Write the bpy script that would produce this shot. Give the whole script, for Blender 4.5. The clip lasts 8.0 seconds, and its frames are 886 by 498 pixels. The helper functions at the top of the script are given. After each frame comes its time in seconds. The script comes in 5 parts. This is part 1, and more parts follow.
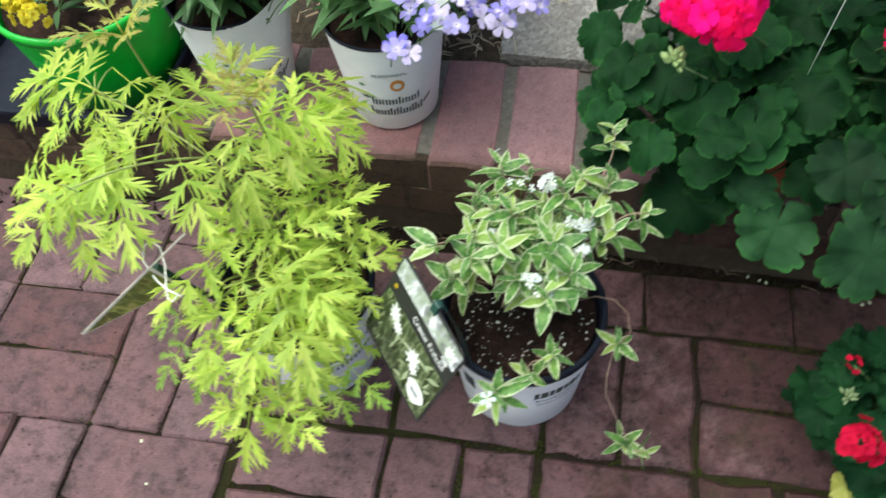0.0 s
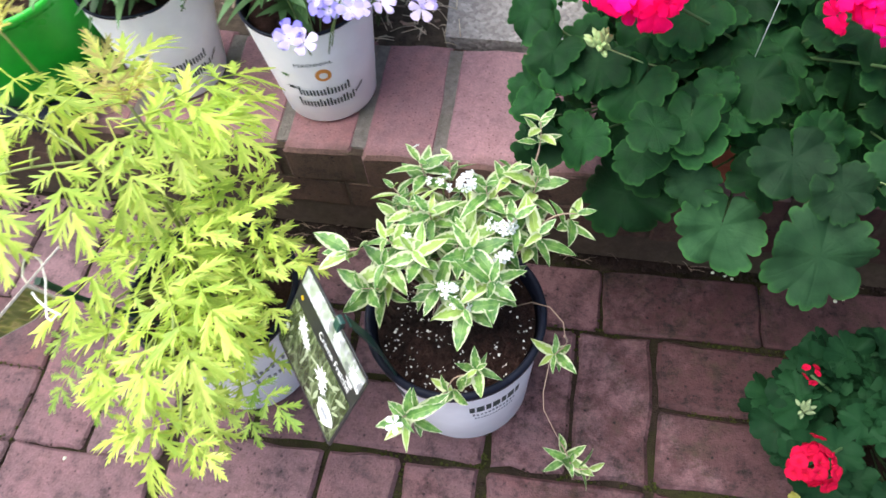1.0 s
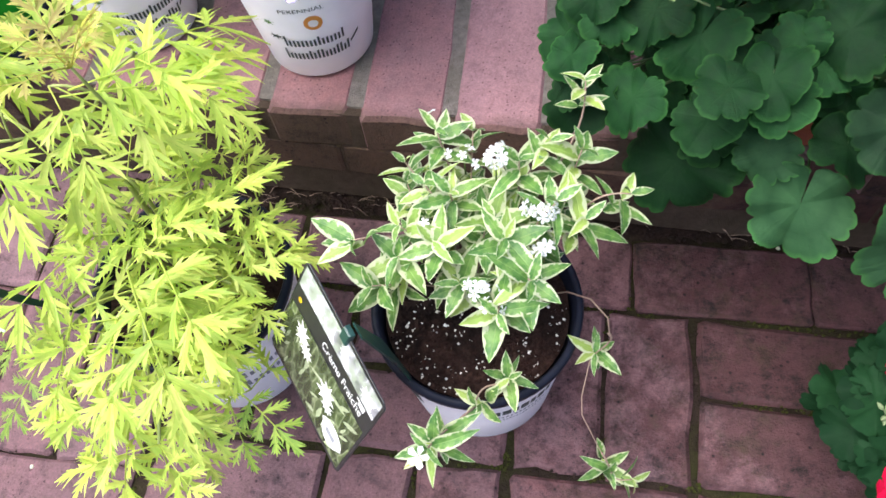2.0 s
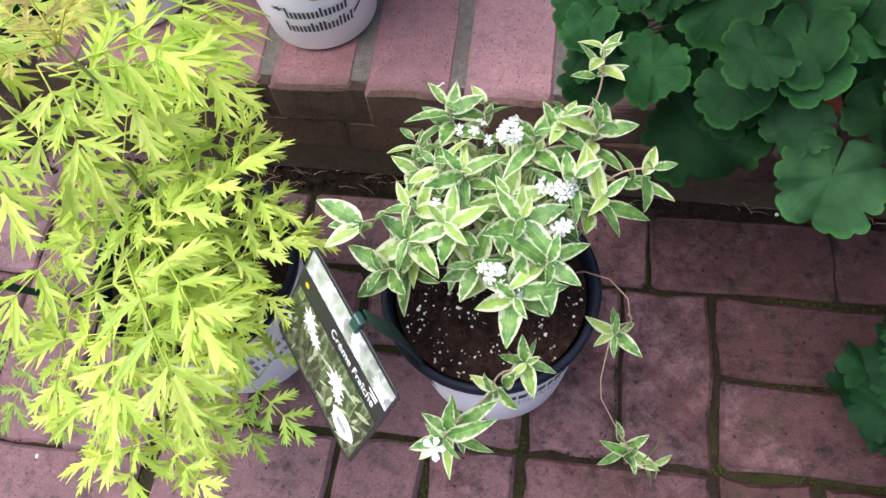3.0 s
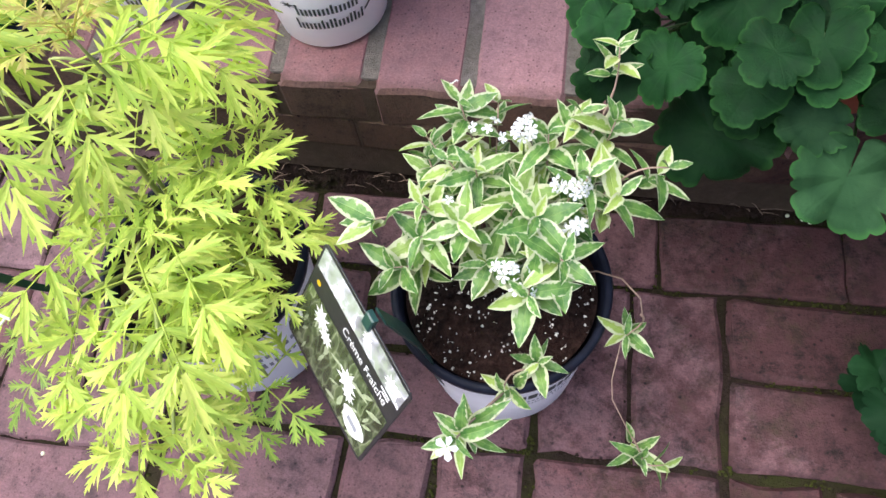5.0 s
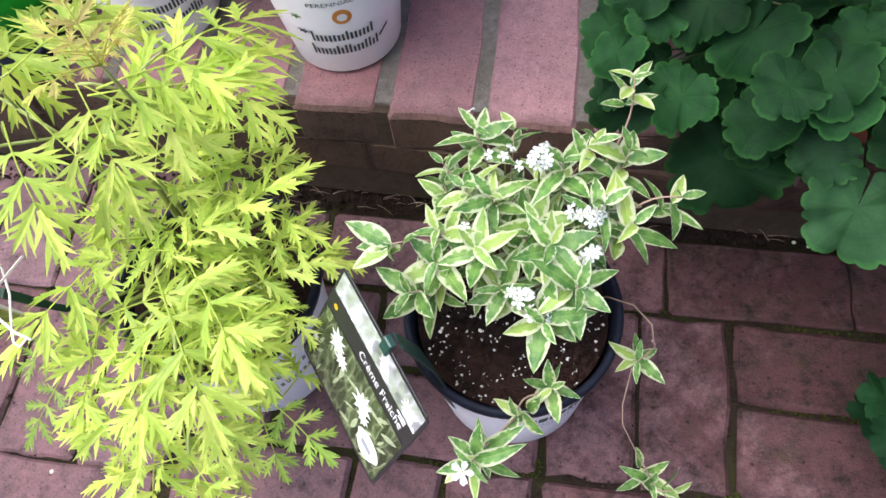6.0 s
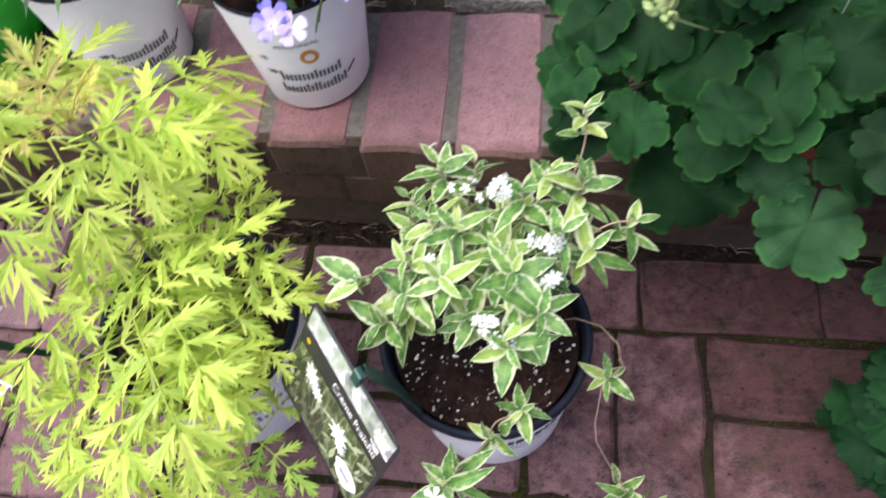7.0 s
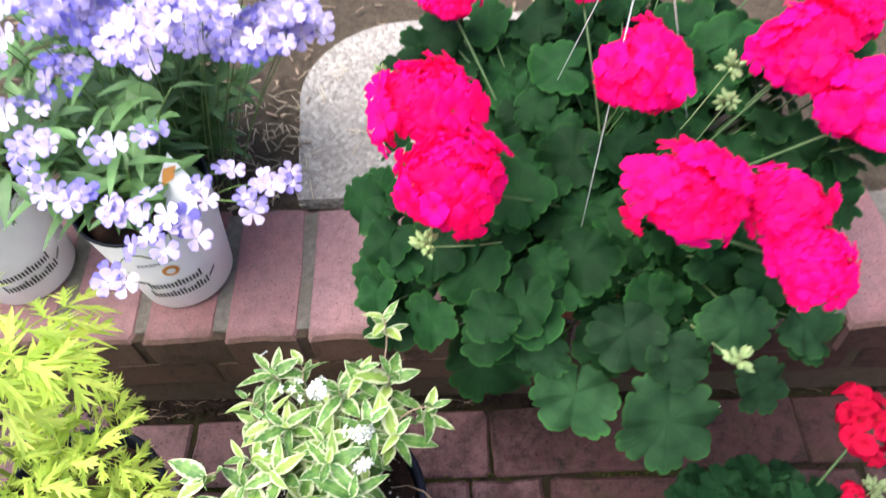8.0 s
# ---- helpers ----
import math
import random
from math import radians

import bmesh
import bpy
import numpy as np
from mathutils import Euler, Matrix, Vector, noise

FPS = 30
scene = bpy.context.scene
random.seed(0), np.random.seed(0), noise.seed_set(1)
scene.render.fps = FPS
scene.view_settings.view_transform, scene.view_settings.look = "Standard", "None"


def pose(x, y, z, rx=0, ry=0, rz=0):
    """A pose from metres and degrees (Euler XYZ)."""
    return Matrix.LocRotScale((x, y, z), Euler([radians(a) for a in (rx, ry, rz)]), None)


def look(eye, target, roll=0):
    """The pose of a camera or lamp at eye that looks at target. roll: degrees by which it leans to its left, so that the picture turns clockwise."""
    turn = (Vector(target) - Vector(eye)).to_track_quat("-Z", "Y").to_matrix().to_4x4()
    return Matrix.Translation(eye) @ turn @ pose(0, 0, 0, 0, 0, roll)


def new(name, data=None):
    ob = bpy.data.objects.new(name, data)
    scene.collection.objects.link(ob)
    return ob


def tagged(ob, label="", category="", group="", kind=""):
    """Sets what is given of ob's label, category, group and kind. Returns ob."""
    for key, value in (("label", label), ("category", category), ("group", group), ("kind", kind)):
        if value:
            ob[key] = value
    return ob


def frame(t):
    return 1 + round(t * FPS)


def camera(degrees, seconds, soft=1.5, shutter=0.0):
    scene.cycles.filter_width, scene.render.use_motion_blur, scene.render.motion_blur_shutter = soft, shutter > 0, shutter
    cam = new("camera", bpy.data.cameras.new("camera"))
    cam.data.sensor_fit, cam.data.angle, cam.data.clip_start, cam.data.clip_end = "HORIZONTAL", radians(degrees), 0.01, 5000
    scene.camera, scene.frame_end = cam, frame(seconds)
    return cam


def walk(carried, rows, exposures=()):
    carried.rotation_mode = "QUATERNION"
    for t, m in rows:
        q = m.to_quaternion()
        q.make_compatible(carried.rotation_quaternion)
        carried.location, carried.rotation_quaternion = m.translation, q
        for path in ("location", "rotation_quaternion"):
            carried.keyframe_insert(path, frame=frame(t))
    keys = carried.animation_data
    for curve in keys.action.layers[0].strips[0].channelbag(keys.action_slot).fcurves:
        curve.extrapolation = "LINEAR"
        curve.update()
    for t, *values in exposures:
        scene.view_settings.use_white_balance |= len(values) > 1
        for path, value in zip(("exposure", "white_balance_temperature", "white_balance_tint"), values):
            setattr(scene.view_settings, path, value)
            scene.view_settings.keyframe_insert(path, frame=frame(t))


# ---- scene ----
cam = camera(58.5, 8.0, shutter=0.5)
PATH = [
    (0, (-0.135, -0.653, 1.015), (-0.418, 0.419, -0.65), -6.4),
    (0.3, (-0.085, -0.642, 1.008), (-0.383, 0.45, -0.641), -4.4),
    (0.5, (-0.063, -0.63, 0.995), (-0.391, 0.45, -0.656), -5.7),
    (1, (-0.052, -0.578, 0.96), (-0.363, 0.449, -0.728), -9.1),
    (1.5, (-0.081, -0.513, 0.909), (-0.346, 0.453, -0.822), -8.8),
    (1.7, (-0.096, -0.498, 0.891), (-0.35, 0.439, -0.857), -8.5),
    (2.8, (-0.116, -0.467, 0.859), (-0.38, 0.373, -0.936), -11.4),
    (3, (-0.118, -0.466, 0.853), (-0.38, 0.371, -0.944), -11.5),
    (3.5, (-0.125, -0.466, 0.852), (-0.385, 0.383, -0.94), -11.2),
    (4, (-0.126, -0.464, 0.854), (-0.384, 0.409, -0.926), -10.7),
    (4.5, (-0.126, -0.468, 0.85), (-0.386, 0.374, -0.946), -11.3),
    (4.7, (-0.126, -0.468, 0.849), (-0.393, 0.371, -0.947), -11.7),
    (5.8, (-0.136, -0.463, 0.854), (-0.392, 0.393, -0.936), -9.5),
    (6, (-0.139, -0.467, 0.86), (-0.405, 0.412, -0.917), -10.0),
    (6.5, (-0.14, -0.47, 0.858), (-0.412, 0.391, -0.927), -11.1),
    (7, (-0.114, -0.464, 0.882), (-0.373, 0.454, -0.876), -11.5),
    (7.2, (-0.096, -0.46, 0.901), (-0.317, 0.484, -0.848), -10.1),
    (7.5, (-0.06, -0.45, 0.943), (-0.187, 0.584, -0.763), -7.6),
    (7.7, (-0.031, -0.439, 0.978), (-0.11, 0.65, -0.697), -7.3),
    (8, (0.017, -0.459, 1.022), (-0.106, 0.703, -0.601), -8.3),
]
walk(cam, [(t, look(eye, target, roll)) for t, eye, target, roll in PATH],
     [(0, 0.68, 6350, -7), (0.5, 1.10, 6200, -1), (1.0, 1.24, 6200, 7), (1.5, 1.32, 6200, 11), (3.0, 1.05, 6150, 12), (6.5, 1.05, 6150, 12), (7.2, 1.02, 6350, 11), (8.0, 1.34, 6400, 8)])

# ---- world and light: bright overcast day ----
world = bpy.data.worlds.new("sky")
scene.world = world
world.use_nodes = True
wn = world.node_tree.nodes
sky = wn.new("ShaderNodeTexSky")
sky.sky_type = "NISHITA"
sky.sun_disc = False
SUN_EL, SUN_AZ = radians(68), radians(-108)
sky.sun_elevation, sky.sun_rotation = SUN_EL, SUN_AZ
sky.air_density, sky.dust_density, sky.ozone_density = 1.0, 5.0, 1.0
world.node_tree.links.new(sky.outputs[0], wn["Background"].inputs[0])
wn["Background"].inputs[1].default_value = 0.145
sun_data = bpy.data.lights.new("sun", "SUN")
sun_data.energy, sun_data.angle, sun_data.color = 2.32, radians(64), (1.0, 0.98, 0.96)
sun = new("sun", sun_data)
sun_dir = Vector((math.sin(SUN_AZ) * math.cos(SUN_EL), math.cos(SUN_AZ) * math.cos(SUN_EL), math.sin(SUN_EL)))
sun.matrix_world = look(sun_dir * 10, (0, 0, 0))


# ---- materials ----
def mat(name):
    m = bpy.data.materials.new(name)
    m.use_nodes = True
    nt = m.node_tree
    return m, nt, nt.nodes["Principled BSDF"]


def node(nt, kind, **values):
    n = nt.nodes.new(kind)
    for k, v in values.items():
        n.inputs[k].default_value = v
    return n


def noise_tex(nt, vec, scale, detail=4.0, rough=0.6):
    n = node(nt, "ShaderNodeTexNoise", Scale=scale, Detail=detail, Roughness=rough)
    nt.links.new(vec, n.inputs["Vector"])
    return n.outputs["Fac"]


def ramp(nt, fac, *stops):
    r = nt.nodes.new("ShaderNodeValToRGB")
    while len(r.color_ramp.elements) < len(stops):
        r.color_ramp.elements.new(0.5)
    for e, (p, c) in zip(r.color_ramp.elements, stops):
        e.position, e.color = p, (*c, 1) if len(c) == 3 else c
    nt.links.new(fac, r.inputs[0])
    return r.outputs[0]


def mix(nt, fac, a, b, blend="MIX"):
    n = nt.nodes.new("ShaderNodeMix")
    n.data_type, n.blend_type = "RGBA", blend
    for sock, v in ((n.inputs[0], fac), (n.inputs[6], a), (n.inputs[7], b)):
        if isinstance(v, bpy.types.NodeSocket):
            nt.links.new(v, sock)
        elif isinstance(v, (int, float)):
            sock.default_value = v
        else:
            sock.default_value = (*v, 1)
    return n.outputs[2]


def maths(nt, op, a, b=0.0):
    n = nt.nodes.new("ShaderNodeMath")
    n.operation = op
    for sock, v in zip(n.inputs, (a, b)):
        if isinstance(v, bpy.types.NodeSocket):
            nt.links.new(v, sock)
        else:
            sock.default_value = v
    return n.outputs[0]


def bump(nt, bsdf, height, strength, dist):
    b = node(nt, "ShaderNodeBump", Strength=strength, Distance=dist)
    nt.links.new(height, b.inputs["Height"])
    nt.links.new(b.outputs[0], bsdf.inputs["Normal"])


def coords(nt, kind="Object"):
    return nt.nodes.new("ShaderNodeTexCoord").outputs[kind]


def world_pos(nt):
    return nt.nodes.new("ShaderNodeNewGeometry").outputs["Position"]


def plain(name, color, rough=0.5, metal=0.0, wear=0.12, scale=60.0, bumpy=0.15, spec=0.5):
    """A simple surface with faint mottling and fine relief."""
    m, nt, b = mat(name)
    v = coords(nt)
    f = noise_tex(nt, v, scale)
    dark, light = [c * (1 - wear) for c in color], [min(1, c * (1 + wear)) for c in color]
    nt.links.new(ramp(nt, f, (0.3, dark), (0.7, light)), b.inputs["Base Color"])
    f2 = noise_tex(nt, v, scale * 0.15)
    nt.links.new(ramp(nt, f2, (0.3, (rough * 0.8,) * 3), (0.7, (min(1, rough * 1.2),) * 3)), b.inputs["Roughness"])
    b.inputs["Metallic"].default_value = metal
    b.inputs["Specular IOR Level"].default_value = spec
    if bumpy:
        bump(nt, b, f, bumpy, 0.002)
    return m


def brick_mat(name, low, mid, high, stain, moss=0.0, joined=False, dirty=0.8, front=False):
    m, nt, b = mat(name)
    info = nt.nodes.new("ShaderNodeObjectInfo")
    p = world_pos(nt)
    chance = nt.nodes.new("ShaderNodeNewGeometry").outputs["Random Per Island"] if joined else info.outputs["Random"]
    tone = ramp(nt, chance, (0.0, low), (0.55, mid), (1.0, high))
    big = noise_tex(nt, p, 14, 5, 0.65)
    col = mix(nt, ramp(nt, big, (0.38, (0, 0, 0)), (0.80, (0.8,) * 3)), tone, stain)
    mid_n = noise_tex(nt, p, 55, 6, 0.7)
    col = mix(nt, ramp(nt, mid_n, (0.33, (0.4,) * 3), (0.60, (0, 0, 0))), col, [c * 0.5 for c in stain])
    fine = noise_tex(nt, p, 420, 3, 0.6)
    smudge = noise_tex(nt, p, 34, 9, 0.76)
    col = mix(nt, ramp(nt, smudge, (0.50, (0, 0, 0)), (0.70, (dirty,) * 3)), col, [c * 0.28 for c in stain])
    spot = node(nt, "ShaderNodeTexVoronoi", Scale=150.0)
    nt.links.new(p, spot.inputs["Vector"])
    col = mix(nt, ramp(nt, spot.outputs["Distance"], (0.10, (0.6,) * 3), (0.2, (0, 0, 0))), col, (0.03, 0.022, 0.022))
    col = mix(nt, 0.35, col, ramp(nt, fine, (0.3, (0.25, 0.25, 0.25)), (0.7, (0.8, 0.75, 0.72))), "OVERLAY")
    pale = noise_tex(nt, p, 31, 8, 0.75)
    col = mix(nt, ramp(nt, pale, (0.58, (0, 0, 0)), (0.80, (0.09,) * 3)), col, (0.27, 0.225, 0.24))
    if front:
        # darkens raggedly towards the brick's exposed end
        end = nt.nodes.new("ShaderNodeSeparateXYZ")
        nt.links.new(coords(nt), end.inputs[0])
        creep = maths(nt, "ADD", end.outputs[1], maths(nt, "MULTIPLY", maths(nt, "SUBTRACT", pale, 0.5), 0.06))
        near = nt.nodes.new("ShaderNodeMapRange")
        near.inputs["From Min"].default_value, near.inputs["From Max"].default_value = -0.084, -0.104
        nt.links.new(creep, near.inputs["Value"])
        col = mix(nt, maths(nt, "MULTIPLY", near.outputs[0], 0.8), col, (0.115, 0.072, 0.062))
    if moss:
        # a ragged dark patch painted for the geranium's shade, with moss and soot
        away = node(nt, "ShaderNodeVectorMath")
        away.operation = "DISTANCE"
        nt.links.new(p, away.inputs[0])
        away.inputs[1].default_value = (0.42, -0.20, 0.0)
        shade_patch = maths(nt, "ADD", maths(nt, "SUBTRACT", 0.59, away.outputs["Value"]), maths(nt, "MULTIPLY", maths(nt, "SUBTRACT", noise_tex(nt, p, 17, 9, 0.78), 0.5), 1.3))
        shade_patch = ramp(nt, shade_patch, (0.0, (0, 0, 0)), (0.26, (0.74,) * 3))
        col = mix(nt, shade_patch, col, (0.046, 0.018, 0.018))
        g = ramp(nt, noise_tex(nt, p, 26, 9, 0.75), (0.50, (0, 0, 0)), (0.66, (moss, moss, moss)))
        col = mix(nt, maths(nt, "MULTIPLY", g, maths(nt, "ADD", maths(nt, "MULTIPLY", shade_patch, 0.9), 0.3)), col, (0.030, 0.034, 0.012))
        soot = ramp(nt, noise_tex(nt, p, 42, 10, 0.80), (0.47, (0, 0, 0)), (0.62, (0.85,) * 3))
        where = maths(nt, "ADD", maths(nt, "MULTIPLY", shade_patch, 0.85), ramp(nt, big, (0.46, (0, 0, 0)), (0.60, (0.7,) * 3)))
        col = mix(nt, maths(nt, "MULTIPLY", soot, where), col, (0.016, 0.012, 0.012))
        speck = node(nt, "ShaderNodeTexVoronoi", Scale=85.0)
        nt.links.new(p, speck.inputs["Vector"])
        col = mix(nt, maths(nt, "MULTIPLY", ramp(nt, speck.outputs["Distance"], (0.10, (1, 1, 1)), (0.20, (0, 0, 0))), ramp(nt, smudge, (0.45, (0, 0, 0)), (0.55, (0.9,) * 3))), col, (0.012, 0.009, 0.010))
    nt.links.new(col, b.inputs["Base Color"])
    nt.links.new(ramp(nt, mid_n, (0.3, (0.62,) * 3), (0.7, (0.88,) * 3)), b.inputs["Roughness"])
    b.inputs["Specular IOR Level"].default_value = 0.14
    pit = maths(nt, "ADD", maths(nt, "MULTIPLY", fine, 0.5), mid_n)
    bump(nt, b, pit, 0.55, 0.004)
    return m


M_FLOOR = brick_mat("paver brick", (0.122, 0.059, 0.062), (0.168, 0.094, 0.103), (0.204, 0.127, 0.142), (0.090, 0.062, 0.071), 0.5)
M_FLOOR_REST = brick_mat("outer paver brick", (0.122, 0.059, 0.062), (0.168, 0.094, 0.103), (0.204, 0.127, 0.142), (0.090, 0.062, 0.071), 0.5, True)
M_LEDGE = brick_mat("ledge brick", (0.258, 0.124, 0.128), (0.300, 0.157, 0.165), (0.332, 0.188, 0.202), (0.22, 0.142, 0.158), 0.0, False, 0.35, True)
# brick ends, edges and riser, each darker than the brick tops
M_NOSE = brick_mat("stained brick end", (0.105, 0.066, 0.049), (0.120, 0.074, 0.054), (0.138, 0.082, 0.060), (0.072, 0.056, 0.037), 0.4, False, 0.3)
M_EDGE = brick_mat("mid-dark brick edge", (0.13, 0.074, 0.064), (0.15, 0.084, 0.074), (0.17, 0.096, 0.086), (0.09, 0.060, 0.050), 0.0)
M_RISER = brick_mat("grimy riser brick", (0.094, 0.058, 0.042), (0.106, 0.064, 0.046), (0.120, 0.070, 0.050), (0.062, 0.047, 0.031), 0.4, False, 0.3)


def earth(name, dark, light, green, amount, scale=40):
    m, nt, b = mat(name)
    p = world_pos(nt)
    f = noise_tex(nt, p, scale, 8, 0.75)
    col = ramp(nt, f, (0.3, dark), (0.7, light))
    g = noise_tex(nt, p, 9, 5, 0.6)
    col = mix(nt, ramp(nt, g, (0.45, (0, 0, 0)), (0.62, (amount,) * 3)), col, green)
    nt.links.new(col, b.inputs["Base Color"])
    b.inputs["Roughness"].default_value = 0.95
    b.inputs["Specular IOR Level"].default_value = 0.08
    bump(nt, b, noise_tex(nt, p, scale * 5, 6, 0.7), 0.9, 0.006)
    return m


M_JOINT = earth("mossy joint soil", (0.012, 0.008, 0.006), (0.036, 0.026, 0.019), (0.030, 0.034, 0.009), 0.7)
M_SOIL = earth("potting soil", (0.012, 0.007, 0.006), (0.095, 0.050, 0.040), (0.016, 0.012, 0.011), 0.85, 95)
M_DIRT = earth("damp dark soil", (0.012, 0.008, 0.007), (0.05, 0.033, 0.028), (0.03, 0.03, 0.012), 0.4, 90)
M_MULCH = earth("mulch bed", (0.040, 0.030, 0.022), (0.135, 0.105, 0.080), (0.07, 0.057, 0.042), 0.5, 70)
M_MOSS = earth("moss", (0.022, 0.026, 0.006), (0.060, 0.070, 0.014), (0.070, 0.082, 0.018), 0.4, 120)
M_GRIME = earth("grimy mortar", (0.065, 0.046, 0.034), (0.115, 0.084, 0.062), (0.070, 0.058, 0.036), 0.5, 90)
M_MORTAR = earth("grey mortar", (0.15, 0.13, 0.115), (0.30, 0.27, 0.24), (0.13, 0.12, 0.08), 0.45, 90)


def concrete_mat():
    m, nt, b = mat("pebbled concrete")
    p = world_pos(nt)
    v = node(nt, "ShaderNodeTexVoronoi", Scale=170.0)
    nt.links.new(p, v.inputs["Vector"])
    peb = ramp(nt, v.outputs["Color"], (0.2, (0.20, 0.18, 0.165)), (0.5, (0.34, 0.31, 0.285)), (0.8, (0.48, 0.44, 0.41)))
    f = noise_tex(nt, p, 20, 6, 0.7)
    col = mix(nt, ramp(nt, f, (0.35, (0.8,) * 3), (0.65, (0.1,) * 3)), peb, (0.22, 0.195, 0.18))
    nt.links.new(col, b.inputs["Base Color"])
    b.inputs["Roughness"].default_value = 0.9
    bump(nt, b, maths(nt, "SUBTRACT", f, v.outputs["Distance"]), 0.7, 0.004)
    return m


M_CONC = concrete_mat()


def leaf_mat(name, make, rough=0.45, through_light=0.35, gain=1.25, spec=0.35):
    """A leaf: gloss on top and light through the blade. make(nt) returns its colour."""
    m, nt, b = mat(name)
    col, height = make(nt)
    nt.links.new(col, b.inputs["Base Color"])
    b.inputs["Roughness"].default_value = rough
    b.inputs["Specular IOR Level"].default_value = spec
    tr = nt.nodes.new("ShaderNodeBsdfTranslucent")
    nt.links.new(mix(nt, 1.0, col, (gain, gain, gain * 0.8), "MULTIPLY"), tr.inputs["Color"])
    if height is not None:
        bump(nt, b, height, 0.5, 0.002)
    ms = nt.nodes.new("ShaderNodeMixShader")
    ms.inputs[0].default_value = through_light
    out = nt.nodes["Material Output"]
    nt.links.new(b.outputs[0], ms.inputs[1])
    nt.links.new(tr.outputs[0], ms.inputs[2])
    nt.links.new(ms.outputs[0], out.inputs["Surface"])
    return m


def uv_split(nt):
    s = nt.nodes.new("ShaderNodeSeparateXYZ")
    nt.links.new(coords(nt, "UV"), s.inputs[0])
    return s.outputs[0], s.outputs[1]


def jitter(nt, col, low=0.75, high=1.2):
    info = nt.nodes.new("ShaderNodeObjectInfo")
    return mix(nt, 1.0, col, ramp(nt, info.outputs["Random"], (0, (low,) * 3), (1, (high, high, high * 0.9))), "MULTIPLY")


def elder_color(young, old=False):
    def make(nt):
        geo = nt.nodes.new("ShaderNodeNewGeometry")
        u, v = uv_split(nt)
        a = ramp(nt, geo.outputs["Random Per Island"], (0, (0.36, 0.52, 0.085)), (0.5, (0.56, 0.69, 0.13)), (1, (0.70, 0.77, 0.20)))
        if young:
            a = ramp(nt, geo.outputs["Random Per Island"], (0, (0.44, 0.35, 0.13)), (0.5, (0.52, 0.49, 0.15)), (1, (0.58, 0.62, 0.14)))
        if old:
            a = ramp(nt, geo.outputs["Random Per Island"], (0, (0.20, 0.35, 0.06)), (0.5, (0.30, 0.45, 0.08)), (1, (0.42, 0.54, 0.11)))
        rib = ramp(nt, maths(nt, "ABSOLUTE", u), (0.0, (1, 1, 1)), (0.10, (0, 0, 0)))
        col = mix(nt, maths(nt, "MULTIPLY", rib, 0.35), a, (0.62, 0.68, 0.14))
        f = noise_tex(nt, coords(nt), 90, 3)
        col = mix(nt, 0.3, col, ramp(nt, f, (0.3, (0.55,) * 3), (0.7, (1.0,) * 3)), "MULTIPLY")
        return jitter(nt, col, 0.85, 1.1), f
    return make


M_ELDER = leaf_mat("golden elder leaf", elder_color(False), 0.45, 0.45, 1.25)
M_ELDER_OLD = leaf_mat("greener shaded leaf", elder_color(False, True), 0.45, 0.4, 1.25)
M_ELDER_NEW = leaf_mat("bronze young leaf", elder_color(True), 0.5, 0.4)


def deutzia_color(nt):
    u, v = uv_split(nt)
    f = noise_tex(nt, coords(nt), 6.5, 4)
    info = nt.nodes.new("ShaderNodeObjectInfo")
    edge = maths(nt, "ADD", maths(nt, "ABSOLUTE", u), maths(nt, "MULTIPLY", maths(nt, "SUBTRACT", f, 0.5), 1.5))
    edge = maths(nt, "ADD", edge, maths(nt, "MULTIPLY", maths(nt, "SUBTRACT", info.outputs["Random"], 0.5), 0.28))
    green = mix(nt, ramp(nt, noise_tex(nt, coords(nt), 3.0, 4), (0.4, (0, 0, 0)), (0.6, (1, 1, 1))), (0.060, 0.165, 0.035), (0.15, 0.29, 0.065))
    green = mix(nt, ramp(nt, info.outputs["Random"], (0.62, (0, 0, 0)), (1.0, (0.9, 0.9, 0.9))), green, (0.33, 0.44, 0.10))
    col = mix(nt, ramp(nt, edge, (0.60, (0, 0, 0)), (0.72, (1, 1, 1))), green, (0.46, 0.51, 0.33))
    rib = ramp(nt, maths(nt, "ABSOLUTE", u), (0.0, (0.3,) * 3), (0.09, (0, 0, 0)))
    col = mix(nt, rib, col, (0.36, 0.50, 0.18))
    return jitter(nt, col, 0.85, 1.1), maths(nt, "SUBTRACT", f, rib)


M_DEUTZIA = leaf_mat("variegated leaf", deutzia_color, 0.4, 0.24, 1.15)


def geranium_color(nt, low=(0.006, 0.031, 0.011), high=(0.018, 0.069, 0.020)):
    u, v = uv_split(nt)  # u: angle in lobes, v: distance from the stalk
    f = noise_tex(nt, coords(nt), 2.2, 5)
    fine = noise_tex(nt, coords(nt), 18, 4)
    base = mix(nt, f, low, high)
    zone = ramp(nt, maths(nt, "ADD", v, maths(nt, "MULTIPLY", maths(nt, "SUBTRACT", f, 0.5), 0.3)), (0.3, (0, 0, 0)), (0.5, (0.5,) * 3), (0.72, (0, 0, 0)))
    col = mix(nt, zone, base, (0.009, 0.032, 0.014))
    lobe = maths(nt, "ABSOLUTE", maths(nt, "SUBTRACT", maths(nt, "FRACT", u), 0.5))
    rib = ramp(nt, maths(nt, "MULTIPLY", lobe, v), (0.0, (1, 1, 1)), (0.035, (0, 0, 0)))
    col = mix(nt, maths(nt, "MULTIPLY", rib, 0.07), col, (0.04, 0.10, 0.04))
    rim = ramp(nt, v, (0.86, (0, 0, 0)), (1.0, (0.55,) * 3))
    col = mix(nt, rim, col, (0.045, 0.15, 0.035))
    return jitter(nt, col, 0.5, 1.25), maths(nt, "SUBTRACT", fine, maths(nt, "MULTIPLY", rib, 0.3))


